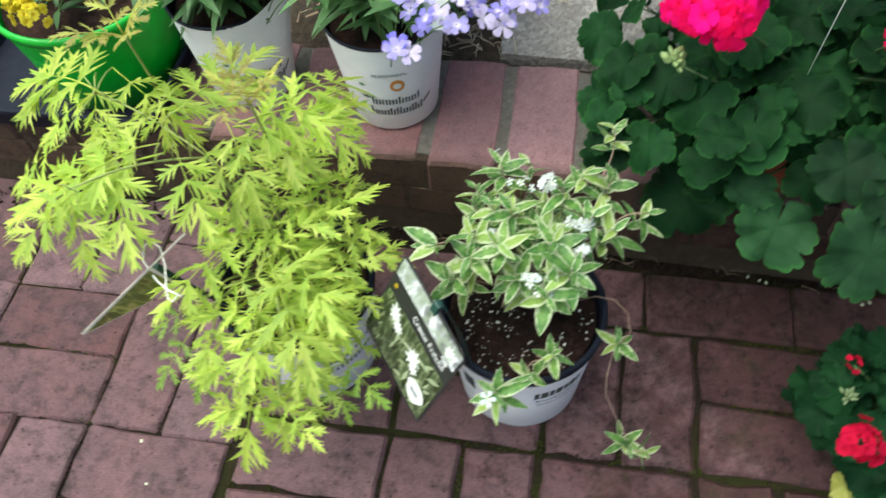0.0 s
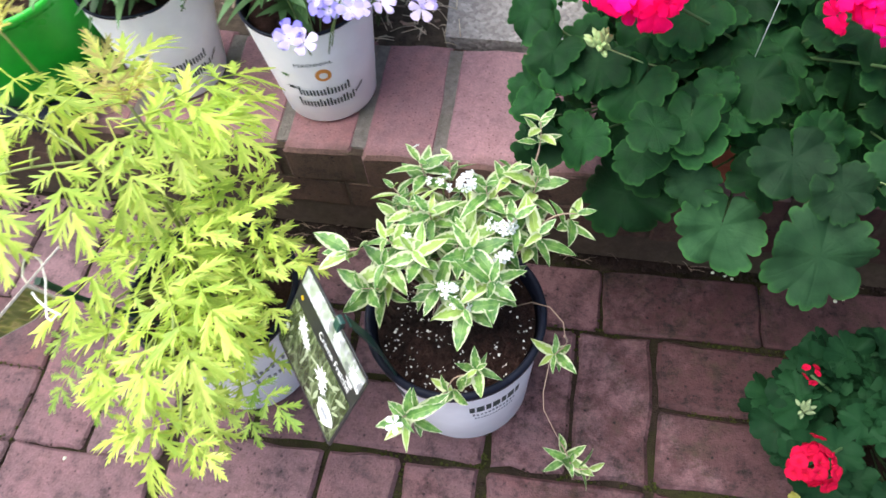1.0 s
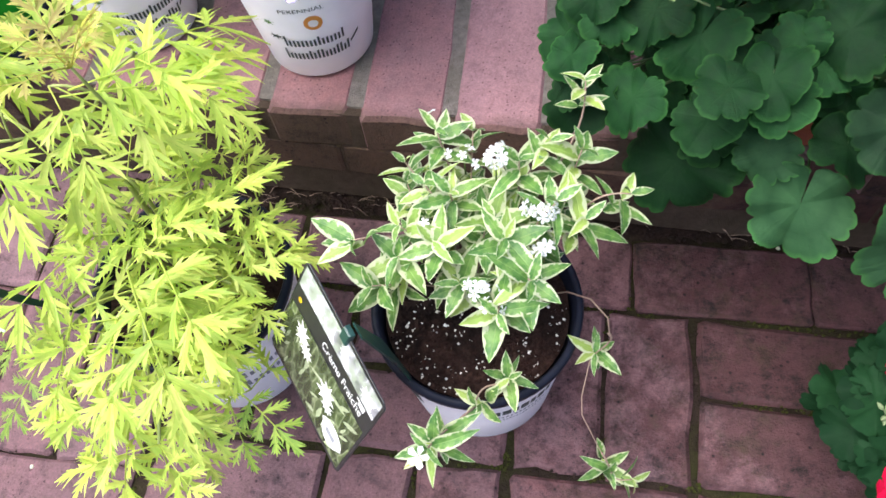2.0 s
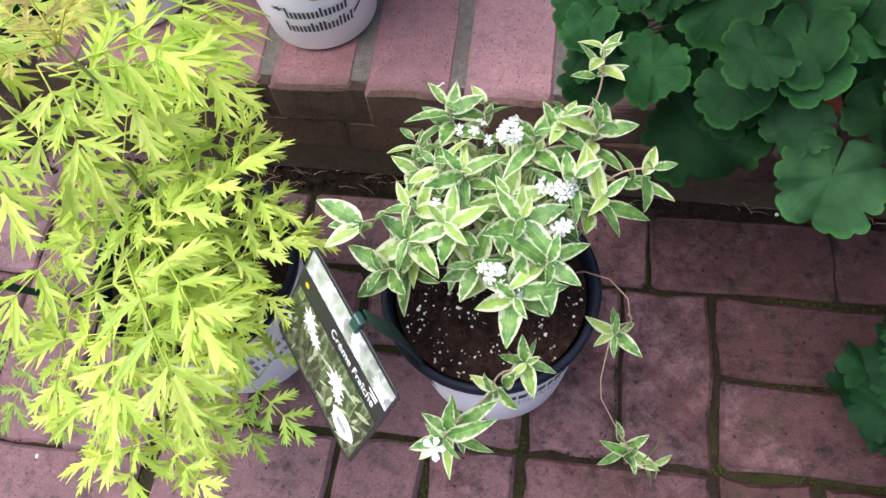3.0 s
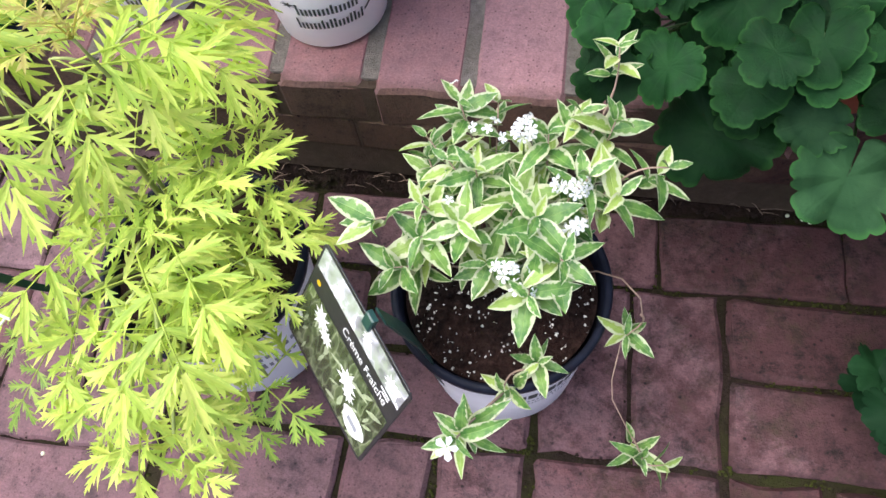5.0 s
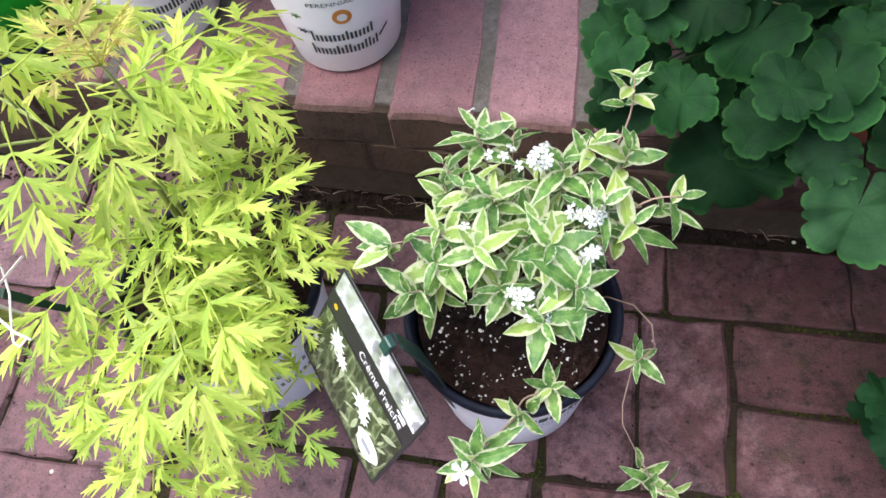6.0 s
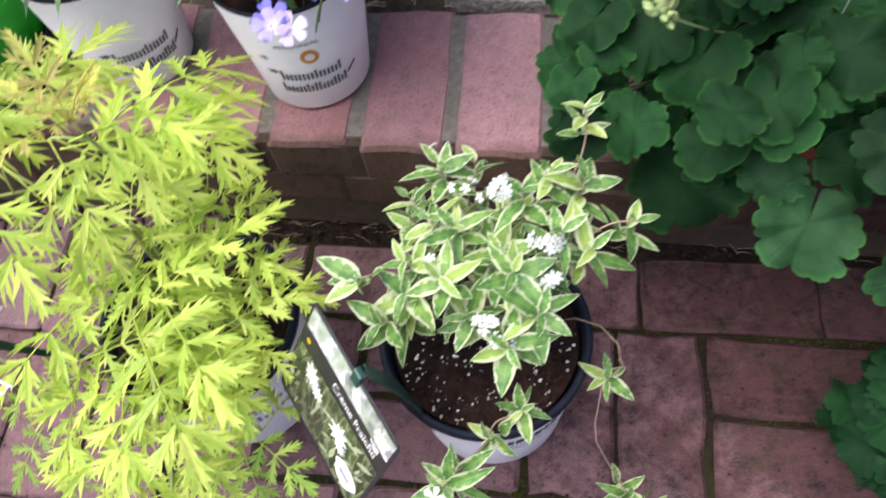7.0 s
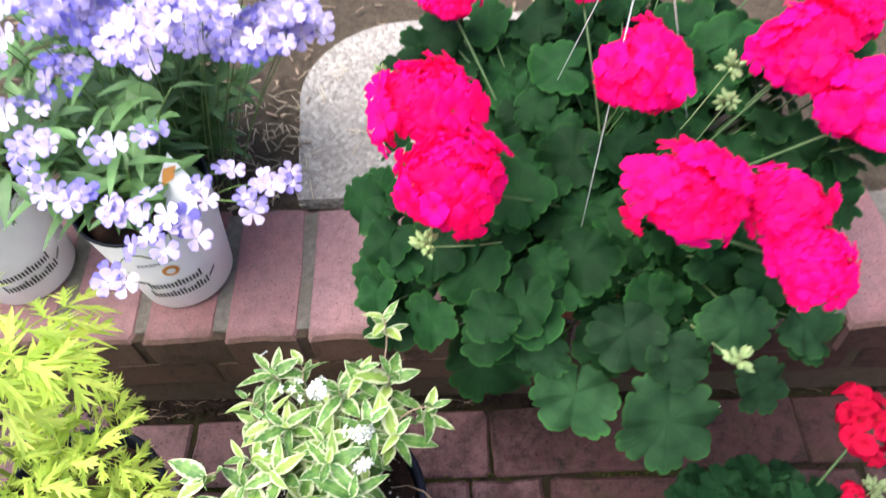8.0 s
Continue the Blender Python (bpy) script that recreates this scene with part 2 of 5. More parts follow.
# light caught by the outermost front leaves, put into a paler copy
M_GERANIUM_LIT = leaf_mat("pale lit geranium leaf", lambda nt: geranium_color(nt, (0.012, 0.043, 0.019), (0.034, 0.090, 0.037)), 0.6, 0.25, 1.6, 0.10)
M_GERANIUM = leaf_mat("geranium leaf", geranium_color, 0.6, 0.25, 1.6, 0.10)


def simple_leaf(a, b_):
    def make(nt):
        f = noise_tex(nt, coords(nt), 3, 4)
        return jitter(nt, mix(nt, f, a, b_), 0.7, 1.3), f
    return make


M_RED_LEAF = leaf_mat("small geranium leaf", simple_leaf((0.005, 0.022, 0.009), (0.012, 0.043, 0.016)), 0.6, 0.2, 1.5, 0.06)
M_YELLOW_LEAF = leaf_mat("yellowed leaf", simple_leaf((0.35, 0.36, 0.06), (0.5, 0.5, 0.12)), 0.55, 0.3)
M_PHLOX_LEAF = leaf_mat("phlox leaf", simple_leaf((0.062, 0.145, 0.048), (0.135, 0.25, 0.098)), 0.45, 0.25, 1.4)
M_BUD = leaf_mat("green bud", simple_leaf((0.19, 0.28, 0.11), (0.34, 0.42, 0.22)), 0.6, 0.2)


def petal_mat(name, inner, outer, spread, through_light=0.3):
    def make(nt):
        u, v = uv_split(nt)
        f = noise_tex(nt, coords(nt), 3, 3)
        info = nt.nodes.new("ShaderNodeObjectInfo")
        tone = mix(nt, info.outputs["Random"], outer, spread)
        col = mix(nt, ramp(nt, v, (0.08, (1, 1, 1)), (0.35, (0, 0, 0))), tone, inner)
        return mix(nt, 0.25, col, ramp(nt, f, (0.3, (0.6,) * 3), (0.7, (1, 1, 1))), "MULTIPLY"), f
    return leaf_mat(name, make, 0.7, through_light, 1.2, 0.08)


M_PINK = petal_mat("magenta petal", (0.82, 0.004, 0.14), (0.93, 0.003, 0.29), (0.90, 0.002, 0.13), 0.45)
M_RED = petal_mat("scarlet petal", (0.42, 0.004, 0.026), (0.56, 0.004, 0.046), (0.44, 0.004, 0.036))
M_VIOLET = petal_mat("violet petal", (0.74, 0.66, 0.82), (0.18, 0.16, 0.62), (0.72, 0.62, 0.86))
M_WHITE_PETAL = petal_mat("white petal", (0.75, 0.78, 0.6), (0.82, 0.82, 0.82), (0.72, 0.76, 0.80))
M_GOLD = petal_mat("yellow petal", (0.6, 0.4, 0.02), (0.72, 0.6, 0.03), (0.8, 0.68, 0.08))
M_STALK = plain("dark green stalk", (0.05, 0.10, 0.03), 0.6)
M_PHLOX_STALK = plain("light green stalk", (0.13, 0.22, 0.06), 0.6)
M_STEM = plain("green stem", (0.14, 0.22, 0.05), 0.6)
M_ELDER_STEM = plain("pale yellow-green stem", (0.28, 0.33, 0.09), 0.6)
M_TWIG = plain("brown twig", (0.27, 0.19, 0.14), 0.8)
M_POT_WHITE = plain("white printed plastic", (0.93, 0.93, 0.96), 0.38, wear=0.05, scale=25, bumpy=0.05)
M_POT_BLACK = plain("black plastic", (0.010, 0.012, 0.022), 0.55, spec=0.15, wear=0.3)
M_GREEN_POT = plain("bright green plastic", (0.03, 0.42, 0.03), 0.3, wear=0.1)
M_TERRA = plain("terracotta plastic", (0.26, 0.07, 0.035), 0.55)
M_INK = plain("dark green ink", (0.03, 0.05, 0.045), 0.5)
M_INK_GREY = plain("grey ink", (0.22, 0.23, 0.26), 0.5)
M_INK_GREEN = plain("leaf green ink", (0.10, 0.22, 0.06), 0.5)
M_ORANGE = plain("orange ink", (0.62, 0.26, 0.05), 0.5)
M_BLACK = plain("matt black print", (0.018, 0.018, 0.02), 0.35)
M_TAG_WHITE = plain("white print", (0.78, 0.78, 0.78), 0.3, wear=0.04)
M_TAG_EDGE = plain("beige card edge", (0.52, 0.47, 0.40), 0.6)
M_STAKE = plain("dark green stake plastic", (0.012, 0.05, 0.04), 0.4)
M_STRING = plain("white cotton string", (0.75, 0.72, 0.66), 0.8)
M_PERLITE = plain("perlite", (0.70, 0.68, 0.62), 0.9)
M_CHIP = plain("dry bark chip", (0.24, 0.17, 0.12), 0.9, wear=0.5, scale=15)
M_STRAW = plain("dry straw", (0.52, 0.43, 0.31), 0.9, wear=0.3)
M_WIRE = plain("galvanised wire", (0.62, 0.63, 0.62), 0.5, metal=0.15, bumpy=0)


def photo_mat(name, a, b_, c, stretch):
    """The print of leaves on a plant tag."""
    m, nt, b = mat(name)
    mp = nt.nodes.new("ShaderNodeMapping")
    mp.inputs["Rotation"].default_value = (0, 0, 0.5)
    mp.inputs["Scale"].default_value = (stretch, 1, 1)
    nt.links.new(coords(nt), mp.inputs["Vector"])
    warp = node(nt, "ShaderNodeTexNoise", Scale=38.0, Detail=2.0)
    nt.links.new(mp.outputs[0], warp.inputs["Vector"])
    vec = mix(nt, 0.018, mp.outputs[0], warp.outputs["Color"], "ADD")
    v = node(nt, "ShaderNodeTexVoronoi", Scale=48.0)
    v.feature = "DISTANCE_TO_EDGE"
    nt.links.new(vec, v.inputs["Vector"])
    cell = node(nt, "ShaderNodeTexVoronoi", Scale=48.0)
    nt.links.new(vec, cell.inputs["Vector"])
    col = ramp(nt, v.outputs["Distance"], (0.0, c), (0.05, c), (0.12, a), (0.4, b_))
    shade = ramp(nt, cell.outputs["Color"], (0.2, (0.25,) * 3), (0.8, (1, 1, 1)))
    col = mix(nt, 0.9, col, shade, "MULTIPLY")
    f = noise_tex(nt, coords(nt), 60, 4)
    col = mix(nt, ramp(nt, f, (0.45, (0, 0, 0)), (0.60, (0.8,) * 3)), col, b_)
    nt.links.new(col, b.inputs["Base Color"])
    b.inputs["Roughness"].default_value = 0.25
    return m


M_PHOTO = photo_mat("tag photo print", (0.10, 0.13, 0.055), (0.035, 0.050, 0.022), (0.20, 0.235, 0.135), 2.6)
M_PHOTO_PALE = photo_mat("tag photo pale strip", (0.55, 0.56, 0.58), (0.28, 0.33, 0.24), (0.72, 0.72, 0.76), 1.6)
M_PHOTO_GOLD = photo_mat("tag photo golden print", (0.30, 0.30, 0.06), (0.10, 0.12, 0.03), (0.42, 0.36, 0.12), 2.0)


# ---- building helpers ----
WORLD = {}
R = random.Random(7)


def thing(name, label, category, at=(0, 0, 0), group="", kind=""):
    ob = new(name)
    ob.location = at
    ob.empty_display_size = 0.02
    WORLD[ob] = Matrix.Translation(at)
    return tagged(ob, label, category, group, kind)


def as_mesh(name, bm, material, smooth=True):
    me = bpy.data.meshes.new(name)
    bm.normal_update()
    bm.to_mesh(me)
    bm.free()
    for m in material if isinstance(material, (list, tuple)) else [material]:
        me.materials.append(m)
    if smooth:
        me.polygons.foreach_set("use_smooth", [True] * len(me.polygons))
    return me


def part(name, data, material=None, parent=None, label="", m=None, smooth=True):
    """Links a bmesh or a shared mesh as one object under a thing or part, at the world pose m."""
    me = data if isinstance(data, bpy.types.Mesh) else as_mesh(name, data, material, smooth)
    ob = new(name, me)
    m = m or Matrix()
    if parent:
        ob.parent = parent
        ob.matrix_basis = WORLD[parent].inverted() @ m
    else:
        ob.matrix_basis = m
    WORLD[ob] = m
    return tagged(ob, label) if label else ob


def chamfer_box(sx, sy, sz, c, wobble=0.0, rnd=R, per=1):
    """A box on z = 0 with chamfered top edges; per: points along each side, which make its outline uneven."""
    bm = bmesh.new()
    corners = ((-1, -1), (1, -1), (1, 1), (-1, 1))
    spots = []
    for i in range(4):
        (ax, ay), (bx_, by_) = corners[i], corners[(i + 1) % 4]
        for k in range(per + 1):
            s = 0.03 + 0.94 * k / per
            spots.append((ax + (bx_ - ax) * s, ay + (by_ - ay) * s))
    off = [(rnd.uniform(-1, 1) * wobble, rnd.uniform(-1, 1) * wobble) for _ in spots]
    rings = []
    for z, inset in ((0, 0), (sz - c, 0), (sz, c)):
        rings.append([bm.verts.new((px * (sx / 2 - inset) + ox, py * (sy / 2 - inset) + oy, z + (rnd.uniform(-1, 1) * wobble * 0.4 if z else 0))) for (px, py), (ox, oy) in zip(spots, off)])
    n = len(spots)
    for a, b in zip(rings, rings[1:]):
        for i in range(n):
            bm.faces.new((a[i], a[(i + 1) % n], b[(i + 1) % n], b[i]))
    bm.faces.new(rings[-1])
    bm.faces.new(rings[0][::-1])
    bmesh.ops.recalc_face_normals(bm, faces=bm.faces)
    return bm


def lathe(profile, seg=48, bm=None, close=False):
    """Turns a profile of (radius, z) round the z axis."""
    bm = bm or bmesh.new()
    rings = [[bm.verts.new((r * math.cos(2 * math.pi * i / seg), r * math.sin(2 * math.pi * i / seg), z)) for i in range(seg)] for r, z in profile]
    for a, b in zip(rings, rings[1:]):
        for i in range(seg):
            bm.faces.new((a[i], a[(i + 1) % seg], b[(i + 1) % seg], b[i]))
    if close:
        bm.faces.new(rings[-1])
    return bm


def tube(points, r0, r1, seg=6, bm=None):
    """A tapered tube through points."""
    bm = bm or bmesh.new()
    pts = [Vector(p) for p in points]
    rings = []
    for i, p in enumerate(pts):
        d = (pts[min(i + 1, len(pts) - 1)] - pts[max(i - 1, 0)]).normalized()
        side = d.cross(Vector((0.3, 0.2, 1))).normalized()
        if side.length < 0.5:
            side = Vector((1, 0, 0))
        up = side.cross(d)
        r = r0 + (r1 - r0) * i / (len(pts) - 1)
        rings.append([bm.verts.new(p + (side * math.cos(2 * math.pi * k / seg) + up * math.sin(2 * math.pi * k / seg)) * r) for k in range(seg)])
    for a, b in zip(rings, rings[1:]):
        for k in range(seg):
            bm.faces.new((a[k], a[(k + 1) % seg], b[(k + 1) % seg], b[k]))
    bm.faces.new(rings[0][::-1])
    bm.faces.new(rings[-1])
    return bm


def arc(a, b, lift=0.0, n=7, sway=0.0, rnd=R):
    """Points on a bowed line from a to b, raised in its middle."""
    a, b = Vector(a), Vector(b)
    s = Vector((rnd.uniform(-1, 1), rnd.uniform(-1, 1), 0)) * sway
    return [a.lerp(b, k / (n - 1)) + (Vector((0, 0, lift)) + s) * math.sin(math.pi * k / (n - 1)) for k in range(n)]


def stem(parent, points, r0, r1, material, name="stem", label=""):
    return part(name, tube(points, r0, r1), material, parent, label)


def facing(pos, along, up=(0, 0, 1), scale=1.0, roll=0.0):
    """A pose with x along a direction and z near up."""
    x = Vector(along).normalized()
    y = Vector(up).cross(x)
    y = y.normalized() if y.length > 1e-4 else Vector((0, 1, 0))
    z = x.cross(y)
    m = Matrix((x, y, z)).transposed().to_4x4()
    return Matrix.Translation(pos) @ m @ Matrix.Rotation(roll, 4, "X") @ Matrix.Scale(scale, 4)


def heading(az, el):
    return Vector((math.cos(az) * math.cos(el), math.sin(az) * math.cos(el), math.sin(el)))


# ---- ground, paving, step ----
ground_bm = bmesh.new()
gx = [-400, -40, -6, -2, 2, 6, 40, 400]
gy = [-400, -40, -6, -2, -0.01, 0.04, 2, 6, 40, 400]
gv = [[ground_bm.verts.new((x, y, -0.0055 if y < 0.02 else -0.013)) for x in gx] for y in gy]
for r0_, r1_ in zip(gv, gv[1:]):
    for i in range(len(gx) - 1):
        ground_bm.faces.new((r0_[i], r0_[i + 1], r1_[i + 1], r1_[i]))
ground = part("ground", ground_bm, M_JOINT, smooth=False)
tagged(ground, "dark soil with moss between the paving bricks", "ground", kind="structure")

EDGE = -0.03  # slope of the step's front edge


# damp soil strip at the foot of the step
strip = bmesh.new()
nx, ny = 160, 5
sv = []
for i in range(nx + 1):
    x = -2.0 + 4.0 * i / nx
    sv.append([strip.verts.new((x, -0.012 + 0.075 * j / ny, -0.010 + 0.007 * (j / ny) + 0.007 * noise.noise(Vector((x * 30, j * 1.3, 0))))) for j in range(ny + 1)])
for a, b in zip(sv, sv[1:]):
    for j in range(ny):
        strip.faces.new((a[j], b[j], b[j + 1], a[j + 1]))
tagged(part("soil_strip", strip, M_DIRT), "dark damp soil strip along the foot of the step", "soil", kind="structure")

step = thing("brick_step", "low brick step with a mortared row of header bricks", "step", (0, 0.1, 0), kind="structure")
ROT_STEP = math.atan(EDGE)


def at_step(x, y, z):
    return Matrix.Translation((0, 0.014, 0)) @ Matrix.Rotation(ROT_STEP, 4, "Z") @ Matrix.Translation((x, y, z))


core = bmesh.new()
bmesh.ops.create_cube(core, size=1)
for v in core.verts:
    v.co = Vector((-0.27 + v.co.x * 5.62, 0.108 + v.co.y * 0.184, 0.088 + v.co.z * 0.178))
cap = bmesh.new()
bmesh.ops.create_cube(cap, size=1)
for v in cap.verts:
    v.co = Vector((-0.27 + v.co.x * 5.62, 0.0090 + v.co.y * 0.010, 0.0885 + v.co.z * 0.174))
part("mortar_joint", cap, M_GRIME, step, "grimy brown mortar", at_step(0, 0, 0), smooth=False)
part("mortar_core", core, M_MORTAR, step, "grey mortar", at_step(0, 0, 0), smooth=False)

# planting bed behind the step
bed = bmesh.new()
bx = [-60, -8, -3] + [-2 + 0.1 * i for i in range(41)] + [3, 8, 60]
by = [0.20] + [0.22 + 0.06 * i for i in range(20)] + [1.8, 3, 8, 60]
bvs = []
for y in by:
    bvs.append([bed.verts.new((x, y - (0.01 if y > 0.21 else 0.0) + EDGE * max(-2, min(2, x)) * (1 if y < 0.5 else 0.3), 0.164 + 0.008 * noise.noise(Vector((x * 9, y * 9, 3))))) for x in bx])
for a, b in zip(bvs, bvs[1:]):
    for i in range(len(bx) - 1):
        bed.faces.new((a[i], a[i + 1], b[i + 1], b[i]))
tagged(part("planting_bed", bed, M_MULCH), "brown mulched planting bed behind the step", "soil", kind="structure")

# pebbled concrete path in the bed
conc = bmesh.new()
corner = [(-0.104 + 0.16 * math.cos(radians(180 - 9 * i)), 0.445 + 0.16 * math.sin(radians(180 - 9 * i))) for i in range(11)]
outline = [(-0.247, 0.238)] + corner + [(0.22, 0.61), (0.26, 0.224)]
top = [conc.verts.new((x, y, 0.186)) for x, y in outline]
low = [conc.verts.new((x, y, 0.12)) for x, y in outline]
conc.faces.new(top[::-1])
for i in range(len(top)):
    j = (i + 1) % len(top)
    conc.faces.new((top[i], top[j], low[j], low[i]))
bmesh.ops.triangulate(conc, faces=conc.faces)
bmesh.ops.recalc_face_normals(conc, faces=conc.faces)
tagged(part("concrete_path", conc, M_CONC, smooth=False), "pale pebbled concrete path in the mulched bed", "path", kind="structure")


# ---- pots ----
def pot(name, label, at, r_top, r_bot, h, body_mat, lip_mat, soil_drop=0.02, group="", lip=1.0):
    """A round nursery pot: wall with a rolled lip, inside, floor, and its soil."""
    t = thing(name, label, "plant pot", at, group)
    w = 0.003
    here = Matrix.Translation(at)
    part("wall", lathe([(r_bot * 0.3, 0.004), (r_bot - 0.004, 0.0015), (r_bot, 0.006), (r_bot + (r_top - r_bot) * 0.5, h * 0.5), (r_top, h - 0.014 * lip)], 56), body_mat, t, "", here)
    part("lip", lathe([(r_top, h - 0.014 * lip), (r_top + 0.004 * lip, h - 0.012 * lip), (r_top + 0.0048 * lip, h - 0.004 * lip), (r_top + 0.003 * lip, h), (r_top - 0.001, h + 0.0005), (r_top - w, h - 0.003), (r_top - w - 0.003, h - 0.03), (r_bot, 0.012), (r_bot * 0.3, 0.010)], 56), lip_mat, t, "black plastic lip and inside", here)
    bm = bmesh.new()
    rs, zs = r_top - 0.006 - (r_top - r_bot) * soil_drop / h, h - soil_drop
    rings = []
    for k in range(8):
        r = rs * k / 7
        n = 1 if k == 0 else 40
        rings.append([bm.verts.new((r * math.cos(2 * math.pi * i / n), r * math.sin(2 * math.pi * i / n), zs + 0.008 * (1 - (k / 7) ** 2) + 0.004 * noise.noise(Vector((at[0] + r * math.cos(2 * math.pi * i / n), at[1] + r * math.sin(2 * math.pi * i / n), 1)) * 60))) for i in range(n)])
    for i in range(40):
        bm.faces.new((rings[0][0], rings[1][i], rings[1][(i + 1) % 40]))
    for a, b in zip(rings[1:], rings[2:]):
        for i in range(40):
            bm.faces.new((a[i], b[i], b[(i + 1) % 40], a[(i + 1) % 40]))
    part("soil", bm, M_SOIL, t, "dark potting soil", here)
    return t


def grains(name, parent, material, spots, size, rnd, label="", flat=1.0):
    """Many small irregular bits in one mesh."""
    verts, faces = [], []
    for p in spots:
        s = size * rnd.uniform(0.5, 1.3)
        base = len(verts)
        q = Euler((rnd.uniform(0, 6), rnd.uniform(0, 6), rnd.uniform(0, 6))).to_matrix()
        for d in ((1, 0, 0), (-1, 0, 0), (0, 1, 0), (0, -1, 0), (0, 0, 1), (0, 0, -1)):
            verts.append(Vector(p) + q @ (Vector(d) * s * rnd.uniform(0.7, 1.2)))
        for f in ((0, 2, 4), (2, 1, 4), (1, 3, 4), (3, 0, 4), (2, 0, 5), (1, 2, 5), (3, 1, 5), (0, 3, 5)):
            faces.append([base + k for k in f])
    me = bpy.data.meshes.new(name)
    me.from_pydata([v[:] for v in verts], [], faces)
    me.materials.append(material)
    return tagged(part(name, me, None, parent, label), kind="stuff")


def on_pot(pot_at, r_top, r_bot, h, az, width, z0, z1, tilt=0.0, lift=0.0007, shape="bar"):
    """A printed patch that lies on the pot's wall: az in radians, width and heights in metres."""
    bm = bmesh.new()

    def place(s, z):
        r = r_bot + (r_top - r_bot) * z / h + lift
        a = az + s / r
        return Vector(pot_at) + Vector((r * math.cos(a), r * math.sin(a), z))
    zc, hh = (z0 + z1) / 2, (z1 - z0) / 2
    if shape == "disc":
        c = bm.verts.new(place(0, zc))
        ring = [bm.verts.new(place(width / 2 * math.cos(2 * math.pi * i / 16), zc + hh * math.sin(2 * math.pi * i / 16))) for i in range(16)]
        for i in range(16):
            bm.faces.new((c, ring[i], ring[(i + 1) % 16]))
    elif shape == "leaf":
        c = bm.verts.new(place(0, zc))
        ring = []
        for i in range(14):
            k = 1.0 if i % 2 == 0 else 0.35
            ring.append(bm.verts.new(place(width / 2 * k * math.cos(2 * math.pi * i / 14 + tilt), zc + hh * k * math.sin(2 * math.pi * i / 14 + tilt))))
        for i in range(14):
            bm.faces.new((c, ring[i], ring[(i + 1) % 14]))
    else:
        n = 8
        rows = [[bm.verts.new(place(-width / 2 + width * i / n, zz + tilt * (i / n - 0.5) * width)) for i in range(n + 1)] for zz in (z0, z1)]
        for i in range(n):
            bm.faces.new((rows[0][i], rows[0][i + 1], rows[1][i + 1], rows[1][i]))
    bmesh.ops.recalc_face_normals(bm, faces=bm.faces)
    return bm


def text_bars(t, dims, az, z, width, height, material, n, name="print_bar"):
    """One line of lettering as plain bars: each word a run of blocks."""
    at, rt, rb, h = dims
    rnd = random.Random(int(z * 1000) + n)
    step_w = width / n
    for i in range(n):
        hh = height * (1.0 if i == 0 else rnd.choice((0.58, 0.62, 0.62, 0.85)))
        s = -width / 2 + step_w * (i + 0.5)
        r = rb + (rt - rb) * z / h
        part(name, on_pot(at, rt, rb, h, az + s / r, step_w * 0.56, z, z + hh), material, t)


# white pot of the variegated shrub
P1, P1R, P1B, P1H = (-0.168, -0.189, 0.0), 0.096, 0.080, 0.19
pot1 = pot("nursery_pot", "white printed nursery pot with black lip on the bricks", P1, P1R, P1B, P1H, M_POT_WHITE, M_POT_BLACK, 0.018, "nursery pots")
D1 = (P1, P1R, P1B, P1H)
for k in range(7):
    part("print_bar", on_pot(*D1, radians(-72 + k * 6), 0.006 + 0.003 * (k % 2), 0.118, 0.136), M_INK, pot1, "dark printed bar")
text_bars(pot1, D1, radians(-55), 0.104, 0.055, 0.008, M_INK_GREY, 12)
text_bars(pot1, D1, radians(-55), 0.092, 0.05, 0.006, M_INK_GREY, 14)
part("print_bar", on_pot(*D1, radians(-128), 0.018, 0.10, 0.135), M_INK, pot1, "dark printed bar")
rp = random.Random(3)
spots = []
for _ in range(820):
    a, r = rp.uniform(0, 6.283), 0.087 * math.sqrt(rp.random())
    if noise.noise(Vector((r * math.cos(a) * 45, r * math.sin(a) * 45, 2))) < (0.12 if math.cos(a) > 0 else -0.15):
        continue
    spots.append((P1[0] + r * math.cos(a), P1[1] + r * math.sin(a), P1H - 0.018 + 0.008 * (1 - (r / 0.09) ** 2) + 0.001))
grains("perlite", pot1, M_PERLITE, spots[::2], 0.0018, rp, "white perlite grains")
grains("perlite", pot1, M_PERLITE, spots, 0.0011, rp, "fine white perlite grains")
crumbs = [(P1[0] + (q := 0.086 * math.sqrt(rp.random())) * math.cos(b_ := rp.uniform(0, 6.283)), P1[1] + q * math.sin(b_), P1H - 0.016 + 0.008 * (1 - (q / 0.09) ** 2)) for _ in range(1500)]
grains("soil_crumb", pot1, M_SOIL, crumbs, 0.0028, rp, "dark soil crumbs")

# white pot of the golden elder
P2 = (-0.452, -0.188, 0.0)
pot2 = pot("nursery_pot", "white printed nursery pot half hidden by golden foliage", P2, P1R, P1B, P1H, M_POT_WHITE, M_POT_BLACK, 0.018, "nursery pots")
text_bars(pot2, (P2, P1R, P1B, P1H), radians(-35), 0.11, 0.07, 0.016, M_INK_GREY, 9)
text_bars(pot2, (P2, P1R, P1B, P1H), radians(-35), 0.085, 0.07, 0.016, M_INK_GREY, 10)

# two smaller white pots on the ledge
LEDGE = 0.1785


